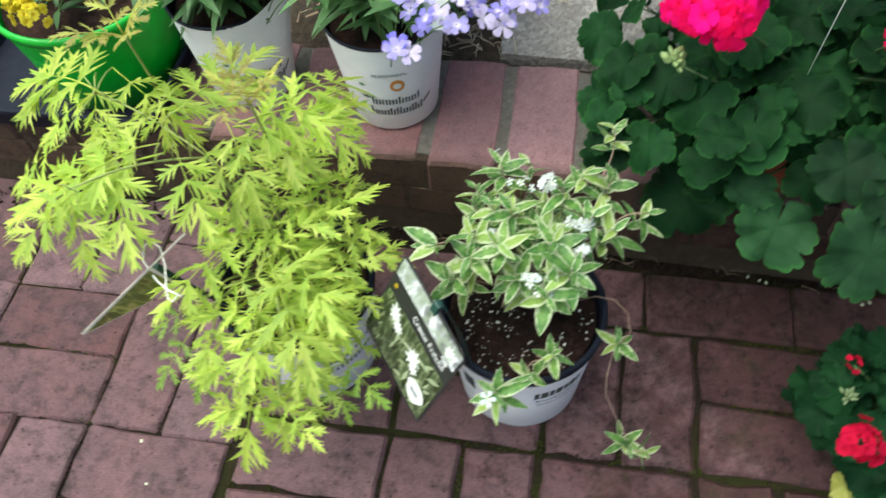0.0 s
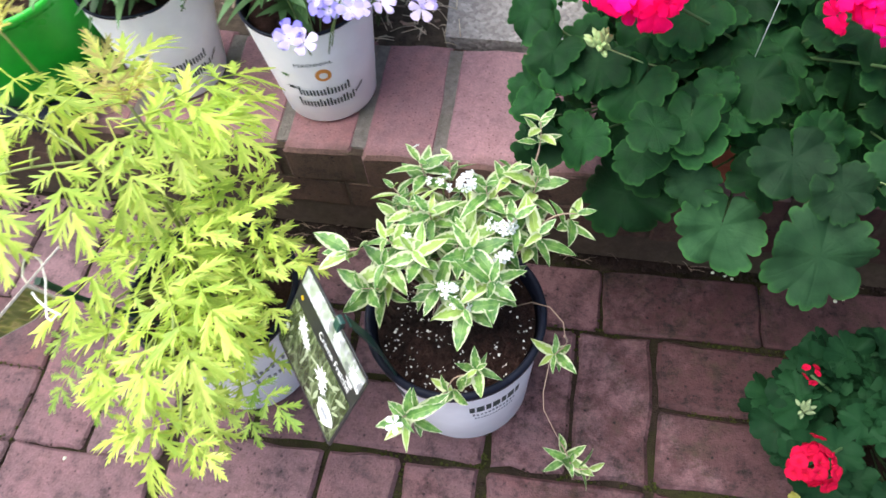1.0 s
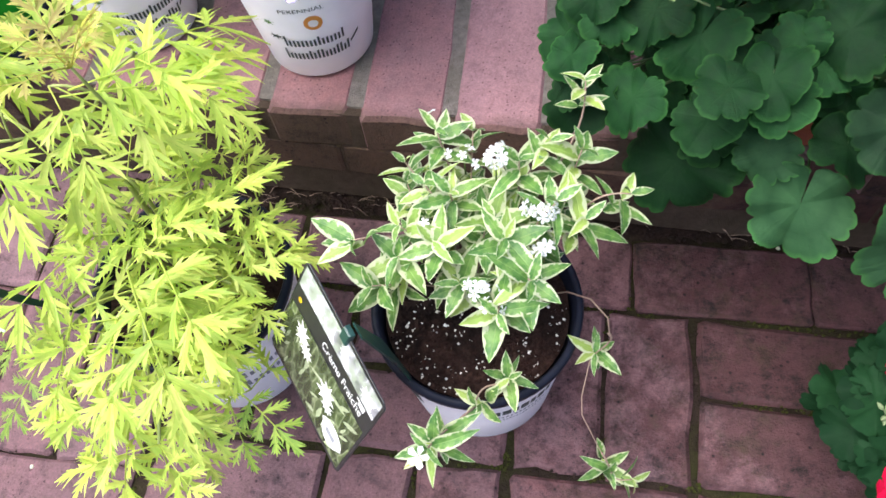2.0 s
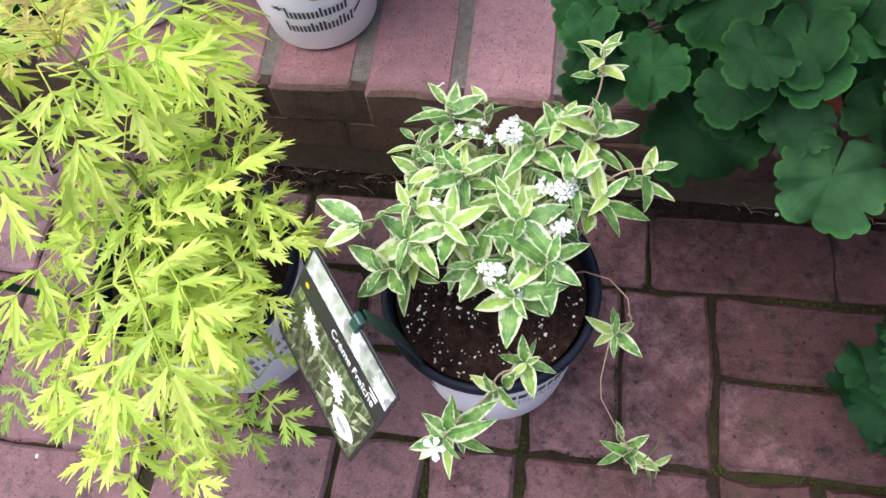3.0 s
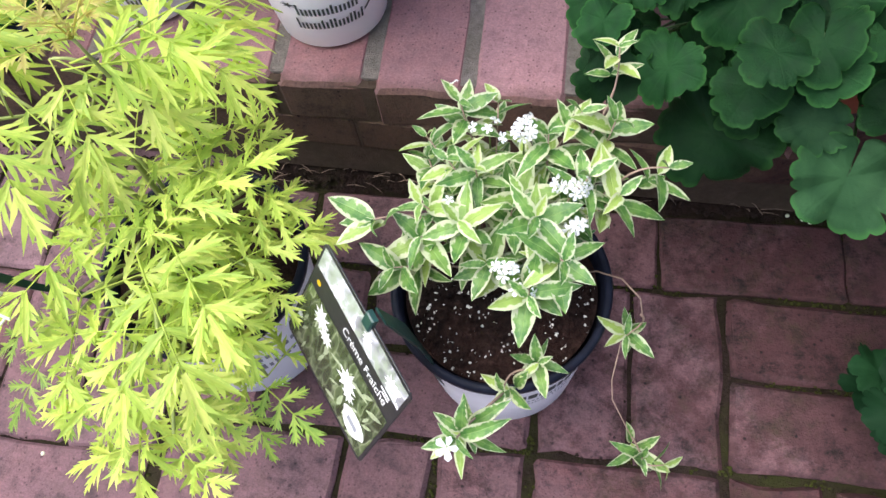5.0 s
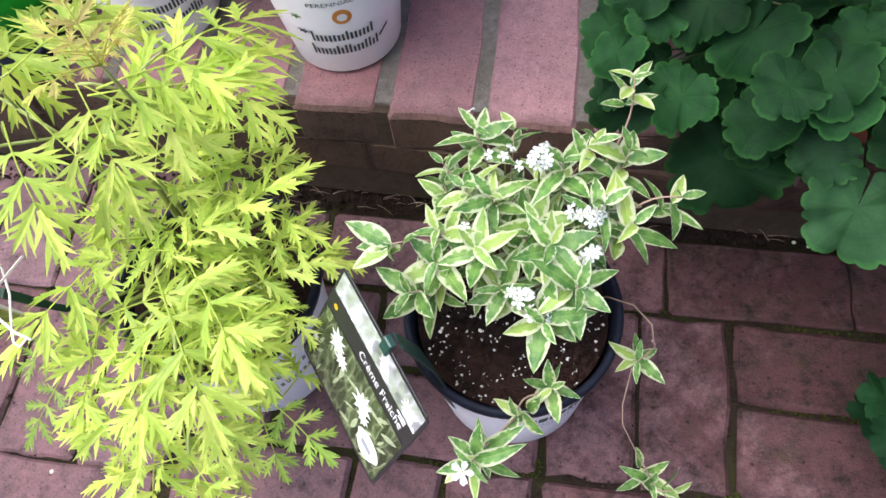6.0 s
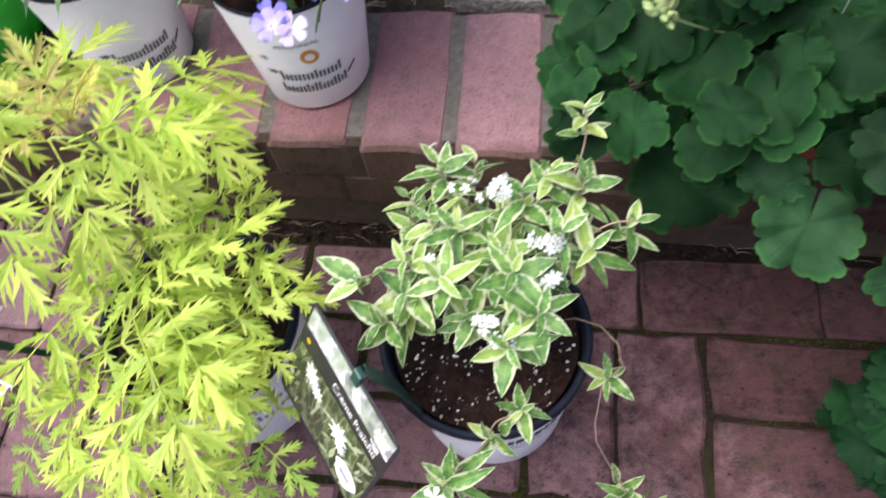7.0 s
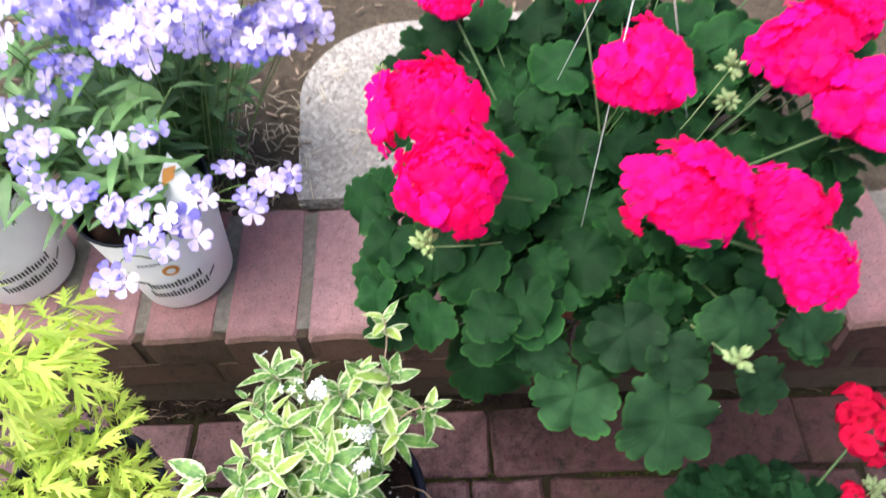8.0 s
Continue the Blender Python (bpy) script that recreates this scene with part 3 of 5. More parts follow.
def pot_lettering(t, dims, az, z, text, width, size, material):
    """Real lettering bent round the pot's wall."""
    at, rt, rb, h = dims
    curve = bpy.data.curves.new("pot_text", "FONT")
    curve.body, curve.size, curve.align_x = text, size, "CENTER"
    ob = bpy.data.objects.new("pot_text", curve)
    scene.collection.objects.link(ob)
    bpy.context.view_layer.update()
    me = bpy.data.meshes.new_from_object(ob.evaluated_get(bpy.context.evaluated_depsgraph_get()))
    bpy.data.objects.remove(ob)
    half = max(v.co.x for v in me.vertices)
    for v in me.vertices:
        zz = z + v.co.y
        r = rb + (rt - rb) * zz / h + 0.0008
        a = az + v.co.x / half * width / 2 / r
        v.co = Vector(at) + Vector((r * math.cos(a), r * math.sin(a), zz))
    me.materials.clear()
    me.materials.append(material)
    part("lettering", me, None, t, "dark printed lettering")


def ledge_pot(at, az, label):
    rt, rb, h = 0.080, 0.061, 0.17
    t = pot("nursery_pot", label, at, rt, rb, h, M_POT_WHITE, M_POT_BLACK, 0.02, "nursery pots on the ledge", 0.3)
    d = (at, rt, rb, h)
    part("emblem", on_pot(*d, az + 0.22, 0.020, 0.088, 0.110, shape="disc"), M_ORANGE, t, "orange printed emblem")
    part("emblem_centre", on_pot(*d, az + 0.22, 0.011, 0.093, 0.104, shape="disc", lift=0.0011), M_TAG_WHITE, t)
    part("printed_insect", on_pot(*d, az - 0.42, 0.020, 0.071, 0.081, tilt=0.4, shape="leaf"), M_INK, t, "dark printed insect shape")
    part("printed_sprig", on_pot(*d, az - 0.45, 0.016, 0.094, 0.104, tilt=0.2, shape="leaf"), M_INK_GREEN, t, "green printed sprig")
    text_bars(t, d, az + 0.16, 0.062, 0.066, 0.017, M_INK, 15)
    text_bars(t, d, az + 0.16, 0.040, 0.072, 0.017, M_INK, 17)
    pot_lettering(t, d, az + 0.10, 0.117, "PERENNIAL", 0.048, 0.008, M_INK)
    part("print_stroke", on_pot(*d, az + 0.82, 0.012, 0.052, 0.056, tilt=0.9), M_INK, t)
    return t


P3, P4 = (-0.387, 0.134, LEDGE), (-0.608, 0.152, LEDGE)
ledge_pot(P3, radians(-82), "white printed pot of lavender phlox on the brick ledge")
pot4 = ledge_pot(P4, radians(-60), "white printed pot with leafy phlox on the brick ledge")
# its paper sleeve has come loose and stands up at one side
sleeve = bmesh.new()
cols = []
for i in range(15):
    s_ = i / 14
    a = radians(-75 + 95 * s_)
    up = 0.168 + 0.034 * max(0.0, s_ - 0.25) / 0.75
    col_ = []
    for k in range(5):
        z = 0.085 + (up - 0.085) * k / 4
        r = 0.061 + 0.019 * z / 0.17 + 0.0015 + 0.012 * s_ * s_ * k / 4
        col_.append(sleeve.verts.new((P4[0] + r * math.cos(a), P4[1] + r * math.sin(a), LEDGE + z)))
    cols.append(col_)
for a, b in zip(cols, cols[1:]):
    for k in range(4):
        sleeve.faces.new((a[k], b[k], b[k + 1], a[k + 1]))
part("sleeve", sleeve, M_POT_WHITE, pot4, "loose white paper sleeve")

# tray with a green pot on the ledge
tray = thing("plant_tray", "black plastic plant tray standing on the brick ledge", "tray", (-0.885, 0.148, LEDGE))
tb = bmesh.new()
rings = []
for ins, z in ((0.012, 0.0), (0.0, 0.045), (-0.006, 0.047), (-0.006, 0.042), (0.0, 0.042), (0.004, 0.044), (0.015, 0.004)):
    ring = []
    for px, py in ((-1, -1), (1, -1), (1, 1), (-1, 1)):
        for k in range(4):
            a = math.atan2(py, px) - math.pi / 4 + math.pi / 2 * k / 3
            ring.append(tb.verts.new((-0.885 + px * (0.175 - ins - 0.02) + 0.02 * math.cos(a), 0.148 + py * (0.135 - ins - 0.02) + 0.02 * math.sin(a), LEDGE + z)))
    rings.append(ring)
for a, b in zip(rings, rings[1:]):
    for i in range(16):
        tb.faces.new((a[i], a[(i + 1) % 16], b[(i + 1) % 16], b[i]))
tb.faces.new(rings[0][::-1])
tb.faces.new(rings[-1])
bmesh.ops.recalc_face_normals(tb, faces=tb.faces)
part("tray_body", tb, M_POT_BLACK, tray, smooth=False)
rim = bmesh.new()
path_ = [(-0.885 + px * 0.178, 0.148 + py * 0.138, LEDGE + 0.047) for px, py in ((-1, -0.9), (-0.9, -1), (0.9, -1), (1, -0.9), (1, 0.9), (0.9, 1), (-0.9, 1), (-1, 0.9), (-1, -0.9))]
part("tray_rim", tube(path_, 0.003, 0.003, 6, rim), M_POT_BLACK, tray, "rolled black rim")
P5 = (-0.825, 0.158, LEDGE + 0.0045)
pot5 = pot("green_pot", "bright green plastic pot standing in a black tray", P5, 0.122, 0.100, 0.16, M_GREEN_POT, M_GREEN_POT, 0.02)

# hanging basket of the large geranium, set down on the ledge
P6 = (0.135, 0.105, LEDGE)
basket = pot("hanging_basket", "terracotta plastic hanging basket with wires on the ledge", P6, 0.122, 0.085, 0.125, M_TERRA, M_TERRA, 0.02)
hook = Vector((0.155, 0.09, 0.70))
for a in (125, 250, 15):
    q = Vector(P6) + Vector((0.124 * math.cos(radians(a)), 0.124 * math.sin(radians(a)), 0.122))
    part("hanger_wire", tube([q, q.lerp(hook, 0.5), hook], 0.0005, 0.0005, 5), M_WIRE, basket, "thin metal hanger wire")
hk = [hook + Vector((0.012 * math.cos(radians(t_)) - 0.012, 0, 0.02 + 0.012 * math.sin(radians(t_)))) for t_ in range(0, 250, 25)]
part("hook", tube([hook - Vector((0, 0, 0.005)), *hk], 0.0018, 0.0014, 6), M_WIRE, basket, "wire hanging hook")

P7 = (0.285, -0.235, 0.0)
pot7 = pot("small_pot", "small terracotta plastic pot of red geranium", P7, 0.058, 0.044, 0.105, M_TERRA, M_TERRA, 0.012)


# ---- leaf and petal shapes ----
def blade(length, width, fold=0.25, droop=0.15, n=7, twist=0.0, tip=0.75):
    """A lance-shaped leaf from the origin along x, folded on its rib and drooping. UV: across -1..1, along 0..1."""
    bm = bmesh.new()
    uv = bm.loops.layers.uv.new("UVMap")
    rows = []
    for i in range(n + 1):
        s = i / n
        w = width / 2 * (math.sin(math.pi * min(1, s ** tip)) ** 0.8 if 0 < s < 1 else 0.02)
        x = length * s
        z = -droop * length * s * s
        row = []
        for k in (-1, -0.55, 0, 0.55, 1):
            y = k * w
            zz = z + abs(k) * w * fold + twist * y * s - (abs(k) == 1) * w * 0.08
            v = bm.verts.new((x, y, zz))
            row.append((v, k, s))
        rows.append(row)
    for a, b in zip(rows, rows[1:]):
        for k in range(4):
            q = (a[k], b[k], b[k + 1], a[k + 1])
            f = bm.faces.new([c[0] for c in q])
            for loop, c in zip(f.loops, q):
                loop[uv].uv = (c[1], c[2])
    bmesh.ops.recalc_face_normals(bm, faces=bm.faces)
    return bm


def cut_leaflet(bm, uv, m, length, width, lobes, rnd, cut=0.75, slim=1.0):
    """A deeply cut leaflet: a narrow blade with long pointed lobes on both sides. m: its pose."""
    bend = rnd.uniform(0.0, 0.22)

    def vert(x, y, z=0.0):
        return bm.verts.new(m @ Vector((x, y, z - bend * x * abs(x) / length + abs(y) * 0.2)))

    def face(vs, us):
        f = bm.faces.new(vs)
        for loop, u in zip(f.loops, us):
            loop[uv].uv = u
    n = lobes + 3
    half = length * 0.060 * slim
    rib, left, right = [], [], []
    for i in range(n + 1):
        s = i / n
        w = half * (0.3 + 0.95 * math.sin(math.pi * min(1, 0.10 + s * 0.93))) if i < n else half * 0.03
        rib.append(vert(length * s, 0, -half * 0.3))
        left.append(vert(length * s, w))
        right.append(vert(length * s, -w))
    for i in range(n):
        face((rib[i], rib[i + 1], left[i + 1], left[i]), ((0, i / n), (0, (i + 1) / n), (0.3, (i + 1) / n), (0.3, i / n)))
        face((rib[i + 1], rib[i], right[i], right[i + 1]), ((0, (i + 1) / n), (0, i / n), (0.3, i / n), (0.3, (i + 1) / n)))
    for k in range(lobes):
        s = (0.16, 0.38, 0.58, 0.75)[k] + rnd.uniform(-0.03, 0.03)
        for side in (1, -1):
            reach = width * cut * (0.85, 1.05, 0.85, 0.55)[k] * rnd.uniform(0.7, 1.3)
            ang = radians(rnd.uniform(32, 48) - 4 * k)
            c, d = math.cos(ang), math.sin(ang)
            x0, wide, fat = length * s, length * 0.064 * slim, length * rnd.uniform(0.036, 0.048) * slim
            zt = -reach * rnd.uniform(0.0, 0.3)
            a, b = vert(x0 - wide, side * half * 0.45), vert(x0 + wide, side * half * 0.45)
            p1 = vert(x0 + reach * 0.45 * c - fat * d, side * (reach * 0.45 * d + fat * c), zt * 0.3)
            p2 = vert(x0 + reach * 0.45 * c + fat * d, side * (reach * 0.45 * d - fat * c), zt * 0.3)
            tip = vert(x0 + reach * c, side * reach * d, zt)
            if side > 0:
                face((a, b, p2, p1), ((0.1, s), (0.1, s), (0.6, s), (0.6, s)))
                face((p1, p2, tip), ((0.6, s), (0.6, s), (1, s)))
            else:
                face((b, a, p1, p2), ((0.1, s), (0.1, s), (0.6, s), (0.6, s)))
                face((p2, p1, tip), ((0.6, s), (0.6, s), (1, s)))


def elder_leaf(seed, length=0.11, pairs=3, size=1.0, cut=0.7, slim=1.0):
    """A feathery compound leaf along x: a bent stalk with cut leaflets in pairs and one at its end."""
    rnd = random.Random(seed)
    bm = bmesh.new()
    uv = bm.loops.layers.uv.new("UVMap")
    droop = rnd.uniform(0.02, 0.28)
    sway = rnd.uniform(-0.10, 0.10)

    def spot(t):
        return Vector((length * t, sway * length * t * t, -droop * length * t * t))
    for p in range(pairs):
        t = 0.36 + 0.56 * p / max(1, pairs - 1)
        for side in (1, -1):
            ang = side * radians(rnd.uniform(58, 74) - 9 * p)
            big = size * rnd.uniform(0.85, 1.15) * (0.050 if p else 0.044)
            m = Matrix.Translation(spot(t)) @ Matrix.Rotation(ang, 4, "Z") @ Matrix.Rotation(rnd.uniform(-0.05, 0.35), 4, "Y") @ Matrix.Rotation(rnd.uniform(-0.35, 0.35), 4, "X")
            cut_leaflet(bm, uv, m, big, big * 0.56, rnd.choice((3, 3, 4)), rnd, cut, slim)
    m = Matrix.Translation(spot(1.0)) @ Matrix.Rotation(sway * 1.5, 4, "Z") @ Matrix.Rotation(0.15 + droop, 4, "Y")
    cut_leaflet(bm, uv, m, 0.060 * size, 0.033 * size, 4, rnd, cut, slim)
    tube([spot(k / 4) for k in range(5)], 0.0012, 0.0007, 4, bm)
    return bm


def round_leaf(seed, lobes=9, ruffle=0.10, cup=0.2):
    """A round scalloped leaf of radius 1 with its stalk end at the origin, the notch towards -x."""
    rnd = random.Random(seed)
    bm = bmesh.new()
    uv = bm.loops.layers.uv.new("UVMap")
    seg, gap = lobes * 15, radians(rnd.uniform(-6, 5))
    ph, ph2 = rnd.uniform(0, 6), rnd.uniform(0, 6)
    crimp = rnd.uniform(-0.06, 0.05)
    tilt_x, fold = rnd.uniform(-0.1, 0.1), rnd.uniform(0.0, 0.12)
    rows = []
    radii = (0.0, 0.22, 0.48, 0.74, 0.92, 1.0)
    grow = [rnd.uniform(0.86, 1.10) for _ in range(lobes + 1)]
    for q in radii:
        row = []
        for i in range(seg + 1):
            s = i / seg
            a = -math.pi + gap + (2 * math.pi - 2 * gap) * s
            w = abs(math.sin(math.pi * s * lobes))
            w2 = abs(math.sin(math.pi * s * lobes * 3))
            edge = (0.70 + 0.170 * w ** 0.55 + 0.100 * w2 ** 0.55 * (0.6 + 0.4 * math.sin(2.3 * s * lobes + ph))) * grow[int(min(s * lobes, lobes - 0.01))]
            edge *= 1 - 0.25 * max(0, abs(a) - 2.2)
            r = q * (1 + (edge - 1) * q ** 2.5)
            z = cup * q * q * 0.5 - 0.12 * q ** 3 + ruffle * q * q * (math.sin(3 * a + ph) * 0.7 + math.sin(5 * a + ph2) * 0.5)
            z += crimp * q * q * math.cos(2 * math.pi * s * lobes)
            z -= 0.05 * q * (1 - w) + fold * abs(math.sin(a)) * q * -1
            row.append((bm.verts.new((r * math.cos(a) + 0.12, r * math.sin(a), z + tilt_x * r * math.sin(a))), s * lobes, q))
        rows.append(row)
    for a, b in zip(rows, rows[1:]):
        for i in range(seg):
            q = (a[i], b[i], b[i + 1], a[i + 1])
            f = bm.faces.new([c[0] for c in q])
            for loop, c in zip(f.loops, q):
                loop[uv].uv = (c[1], c[2])
    bmesh.ops.remove_doubles(bm, verts=bm.verts, dist=1e-5)
    return bm


def floret(seed, petals=5, width=0.62, cup=0.25, notch=0.1, ruffle=0.12):
    """An open flower of radius 1 that faces +z."""
    rnd = random.Random(seed)
    bm = bmesh.new()
    uv = bm.loops.layers.uv.new("UVMap")
    for p in range(petals):
        a0 = 2 * math.pi * p / petals + rnd.uniform(-0.12, 0.12)
        tip_z, size = rnd.uniform(-0.1, 0.15), rnd.uniform(0.88, 1.08)
        grid = []
        wave = [rnd.uniform(-1, 1) * ruffle for _ in range(5)]
        for i, (s, w) in enumerate(((0, 0.16), (0.28, 0.56), (0.55, 0.88), (0.78, 1.0), (0.93, 0.84), (1.0, 0.44))):
            w *= width
            row = []
            for j, k in enumerate((-1, -0.55, 0, 0.55, 1)):
                round_ = 1 - 0.11 * k * k * s * s - (notch if k == 0 and i == 5 else 0)
                r = (0.06 + 0.94 * s) * size * round_
                x, y = r, k * w * size * 0.62
                z = cup * s * (1 - s) * 2 + tip_z * s + wave[j] * s * s - 0.1 * (1 - s) + 0.02 * p * s
                row.append((bm.verts.new((x * math.cos(a0) - y * math.sin(a0), x * math.sin(a0) + y * math.cos(a0), z)), 0.5 + k / 2, s))
            grid.append(row)
        for a, b in zip(grid, grid[1:]):
            for k in range(4):
                q = (a[k], b[k], b[k + 1], a[k + 1])
                f = bm.faces.new([c[0] for c in q])
                for loop, c in zip(f.loops, q):
                    loop[uv].uv = (c[1], c[2])
    return bm


# ---- variegated shrub in the white pot ----
deutzia = thing("variegated_shrub", "small green and cream variegated shrub with white blossom in pot", "shrub", (P1[0], P1[1], 0.18))
D_LEAVES = [as_mesh("shrub_leaf", blade(1.0, w, f, d, 8, t_), M_DEUTZIA) for w, f, d, t_ in ((0.41, 0.3, 0.12, 0.15), (0.45, 0.35, 0.28, -0.3), (0.37, 0.2, 0.4, 0.4), (0.43, 0.45, 0.02, 0.0), (0.40, 0.3, 0.22, -0.45), (0.35, 0.5, 0.5, 0.2))]
ROOT = Vector((-0.165, -0.172, 0.178))
rd = random.Random(11)


def shrub_shoot(tip, n_pairs, size, rnd, base=None, lift=0.03, lean=None, r=0.0011, open_=0.55):
    """A shoot: a thin twig that ends in pairs of leaves set crosswise."""
    tip = Vector(tip)
    base = base or ROOT + Vector((rnd.uniform(-0.03, 0.03), rnd.uniform(-0.025, 0.025), 0))
    pts = arc(base, tip, lift, 8, 0.008, rnd)
    stem(deutzia, pts, r, r * 0.55, M_TWIG, "twig", "thin brown twig")
    axis = (lean or (pts[-1] - pts[-3]) + Vector((0, -0.004, 0.02))).normalized()
    spin = rnd.uniform(0, 3.14)
    side = axis.orthogonal().normalized()
    for k in range(n_pairs):
        back = 0.0105 * (n_pairs - 1 - k)
        p = tip - axis * back
        ang = spin + k * (math.pi / 2 + 0.42)
        out = Matrix.Rotation(ang, 3, axis) @ side
        grow = size * (1.0 if k < n_pairs - 1 else 0.62) * (0.8 if k == 0 and n_pairs > 3 else 1)
        for sgn in (1, -1):
            d = (out * sgn * (1.0 if k < n_pairs - 1 else 0.6) + axis * (open_ + rnd.uniform(-0.25, 0.3)) + Vector((0, 0, -0.12 * rnd.random()))).normalized()
            part("leaf", rnd.choice(D_LEAVES), None, deutzia, "", facing(p, d, axis, grow * rnd.uniform(0.8, 1.15), rnd.uniform(-0.4, 0.4)))


SHOOTS = [(-0.204, -0.108, 0.350), (-0.175, -0.100, 0.340), (-0.210, -0.148, 0.330), (-0.186, -0.163, 0.345), (-0.226, -0.186, 0.325),
          (-0.224, -0.210, 0.318), (-0.243, -0.232, 0.305), (-0.194, -0.206, 0.340), (-0.173, -0.222, 0.305), (-0.134, -0.134, 0.352),
          (-0.111, -0.120, 0.362), (-0.086, -0.122, 0.355), (-0.102, -0.168, 0.352), (-0.079, -0.177, 0.343), (-0.137, -0.208, 0.360),
          (-0.116, -0.236, 0.350), (-0.139, -0.256, 0.330), (-0.230, -0.125, 0.325), (-0.150, -0.175, 0.330), (-0.205, -0.180, 0.300)]
for i in range(11):
    a, q = i * 2.39996, 0.080 * math.sqrt((i + 0.5) / 11)
    SHOOTS.append((-0.160 + q * math.cos(a), -0.155 + q * math.sin(a) * 0.70, 0.318 - 2.2 * q * q + rd.uniform(-0.03, 0.01)))
for i, p in enumerate(SHOOTS):
    shrub_shoot(p, 4 if i % 3 else 5, rd.uniform(0.029, 0.039), rd, lift=rd.uniform(0.0, 0.025))
# inner leaves fill the heart of the bush
for _ in range(16):
    a, q = rd.uniform(0, 6.28), rd.uniform(0.01, 0.06)
    shrub_shoot((-0.165 + q * math.cos(a), -0.150 + 0.8 * q * math.sin(a), rd.uniform(0.24, 0.315)), 2, rd.uniform(0.026, 0.036), rd, lift=0.0)
# single sprigs that stand clear of the bush
shrub_shoot((-0.088, -0.080, 0.388), 4, 0.029, rd, Vector((-0.105, -0.125, 0.33)), 0.0, Vector((0.1, 0.0, 1)))
shrub_shoot((-0.046, -0.153, 0.346), 4, 0.030, rd, Vector((-0.09, -0.16, 0.31)), 0.01, Vector((0.6, 0.1, 0.8)))
shrub_shoot((-0.262, -0.200, 0.320), 2, 0.030, rd, Vector((-0.2, -0.19, 0.28)), 0.01, Vector((-1, 0.1, 0.5)), open_=0.3)
for d_, s_ in (((-0.95, 0.35, 0.15), 0.043), ((-0.7, -0.5, -0.1), 0.036), ((-1.0, -0.1, -0.1), 0.030)):
    part("leaf", D_LEAVES[0], None, deutzia, "", facing((-0.260, -0.200, 0.320), d_, (0, -0.2, 1), s_))
shrub_shoot((-0.128, -0.280, 0.254), 4, 0.027, rd, Vector((-0.145, -0.25, 0.185)), 0.0, Vector((0.1, -0.4, 1)))
shrub_shoot((-0.056, -0.231, 0.200), 4, 0.029, rd, Vector((-0.048, -0.222, 0.228)), 0.0, Vector((-0.1, -0.5, 0.8)))
stem(deutzia, [(-0.105, -0.172, 0.185), (-0.085, -0.180, 0.214), (-0.065, -0.195, 0.236), (-0.050, -0.212, 0.238), (-0.047, -0.222, 0.228)], 0.0008, 0.0006, M_TWIG, "twig", "arching brown twig")
stem(deutzia, [(-0.060, -0.236, 0.196), (-0.064, -0.262, 0.170), (-0.062, -0.276, 0.158), (-0.045, -0.295, 0.132), (-0.029, -0.312, 0.112)], 0.0006, 0.0004, M_TWIG, "twig", "trailing brown twig")
shrub_shoot((-0.029, -0.314, 0.112), 4, 0.032, rd, Vector((-0.040, -0.30, 0.125)), 0.0, Vector((0.2, -0.5, 0.7)))
shrub_shoot((-0.010, -0.318, 0.110), 3, 0.030, rd, Vector((-0.03, -0.312, 0.112)), 0.0, Vector((1.0, -0.2, 0.4)))
shrub_shoot((-0.153, -0.304, 0.252), 3, 0.028, rd, Vector((-0.128, -0.282, 0.245)), 0.0, Vector((-0.4, -0.4, 0.8)))
shrub_shoot((-0.179, -0.357, 0.313), 6, 0.032, rd, Vector((-0.153, -0.306, 0.252)), 0.0, Vector((-0.1, -0.4, 0.9)))

# white blossom
BLOSSOM = [as_mesh("blossom", floret(40 + k, 5, 0.46, 0.3, 0.0, 0.15), M_WHITE_PETAL) for k in range(3)]
for c, n in (((-0.152, -0.138, 0.358), 10), ((-0.180, -0.122, 0.338), 2), ((-0.114, -0.176, 0.345), 7), ((-0.108, -0.198, 0.336), 4), ((-0.155, -0.236, 0.328), 4), ((-0.143, -0.252, 0.326), 2), ((-0.203, -0.103, 0.345), 1), ((-0.205, -0.19, 0.325), 1)):
    head = part("flower_sprig", tube([Vector(c) - Vector((0, 0, 0.03)), c], 0.0009, 0.0006, 5), M_STEM, deutzia, "sprig of small white flowers")
    for _ in range(n + n // 2):
        d = heading(rd.uniform(0, 6.28), rd.uniform(0.1, 1.4))
        p = Vector(c) + Vector((d.x * 0.016, d.y * 0.016, d.z * 0.009)) * rd.uniform(0.4, 1.2)
        part("blossom", rd.choice(BLOSSOM), None, head, "", facing(p, d.orthogonal(), d, rd.uniform(0.0048, 0.0066)))

sprig = part("flower_sprig", tube([(-0.179, -0.355, 0.300), (-0.183, -0.362, 0.312)], 0.0009, 0.0006, 5), M_STEM, deutzia, "sprig of small white flowers")
part("blossom", BLOSSOM[0], None, sprig, "", facing((-0.184, -0.364, 0.316), (1, 0, 0), (0, -0.5, 1), 0.009))

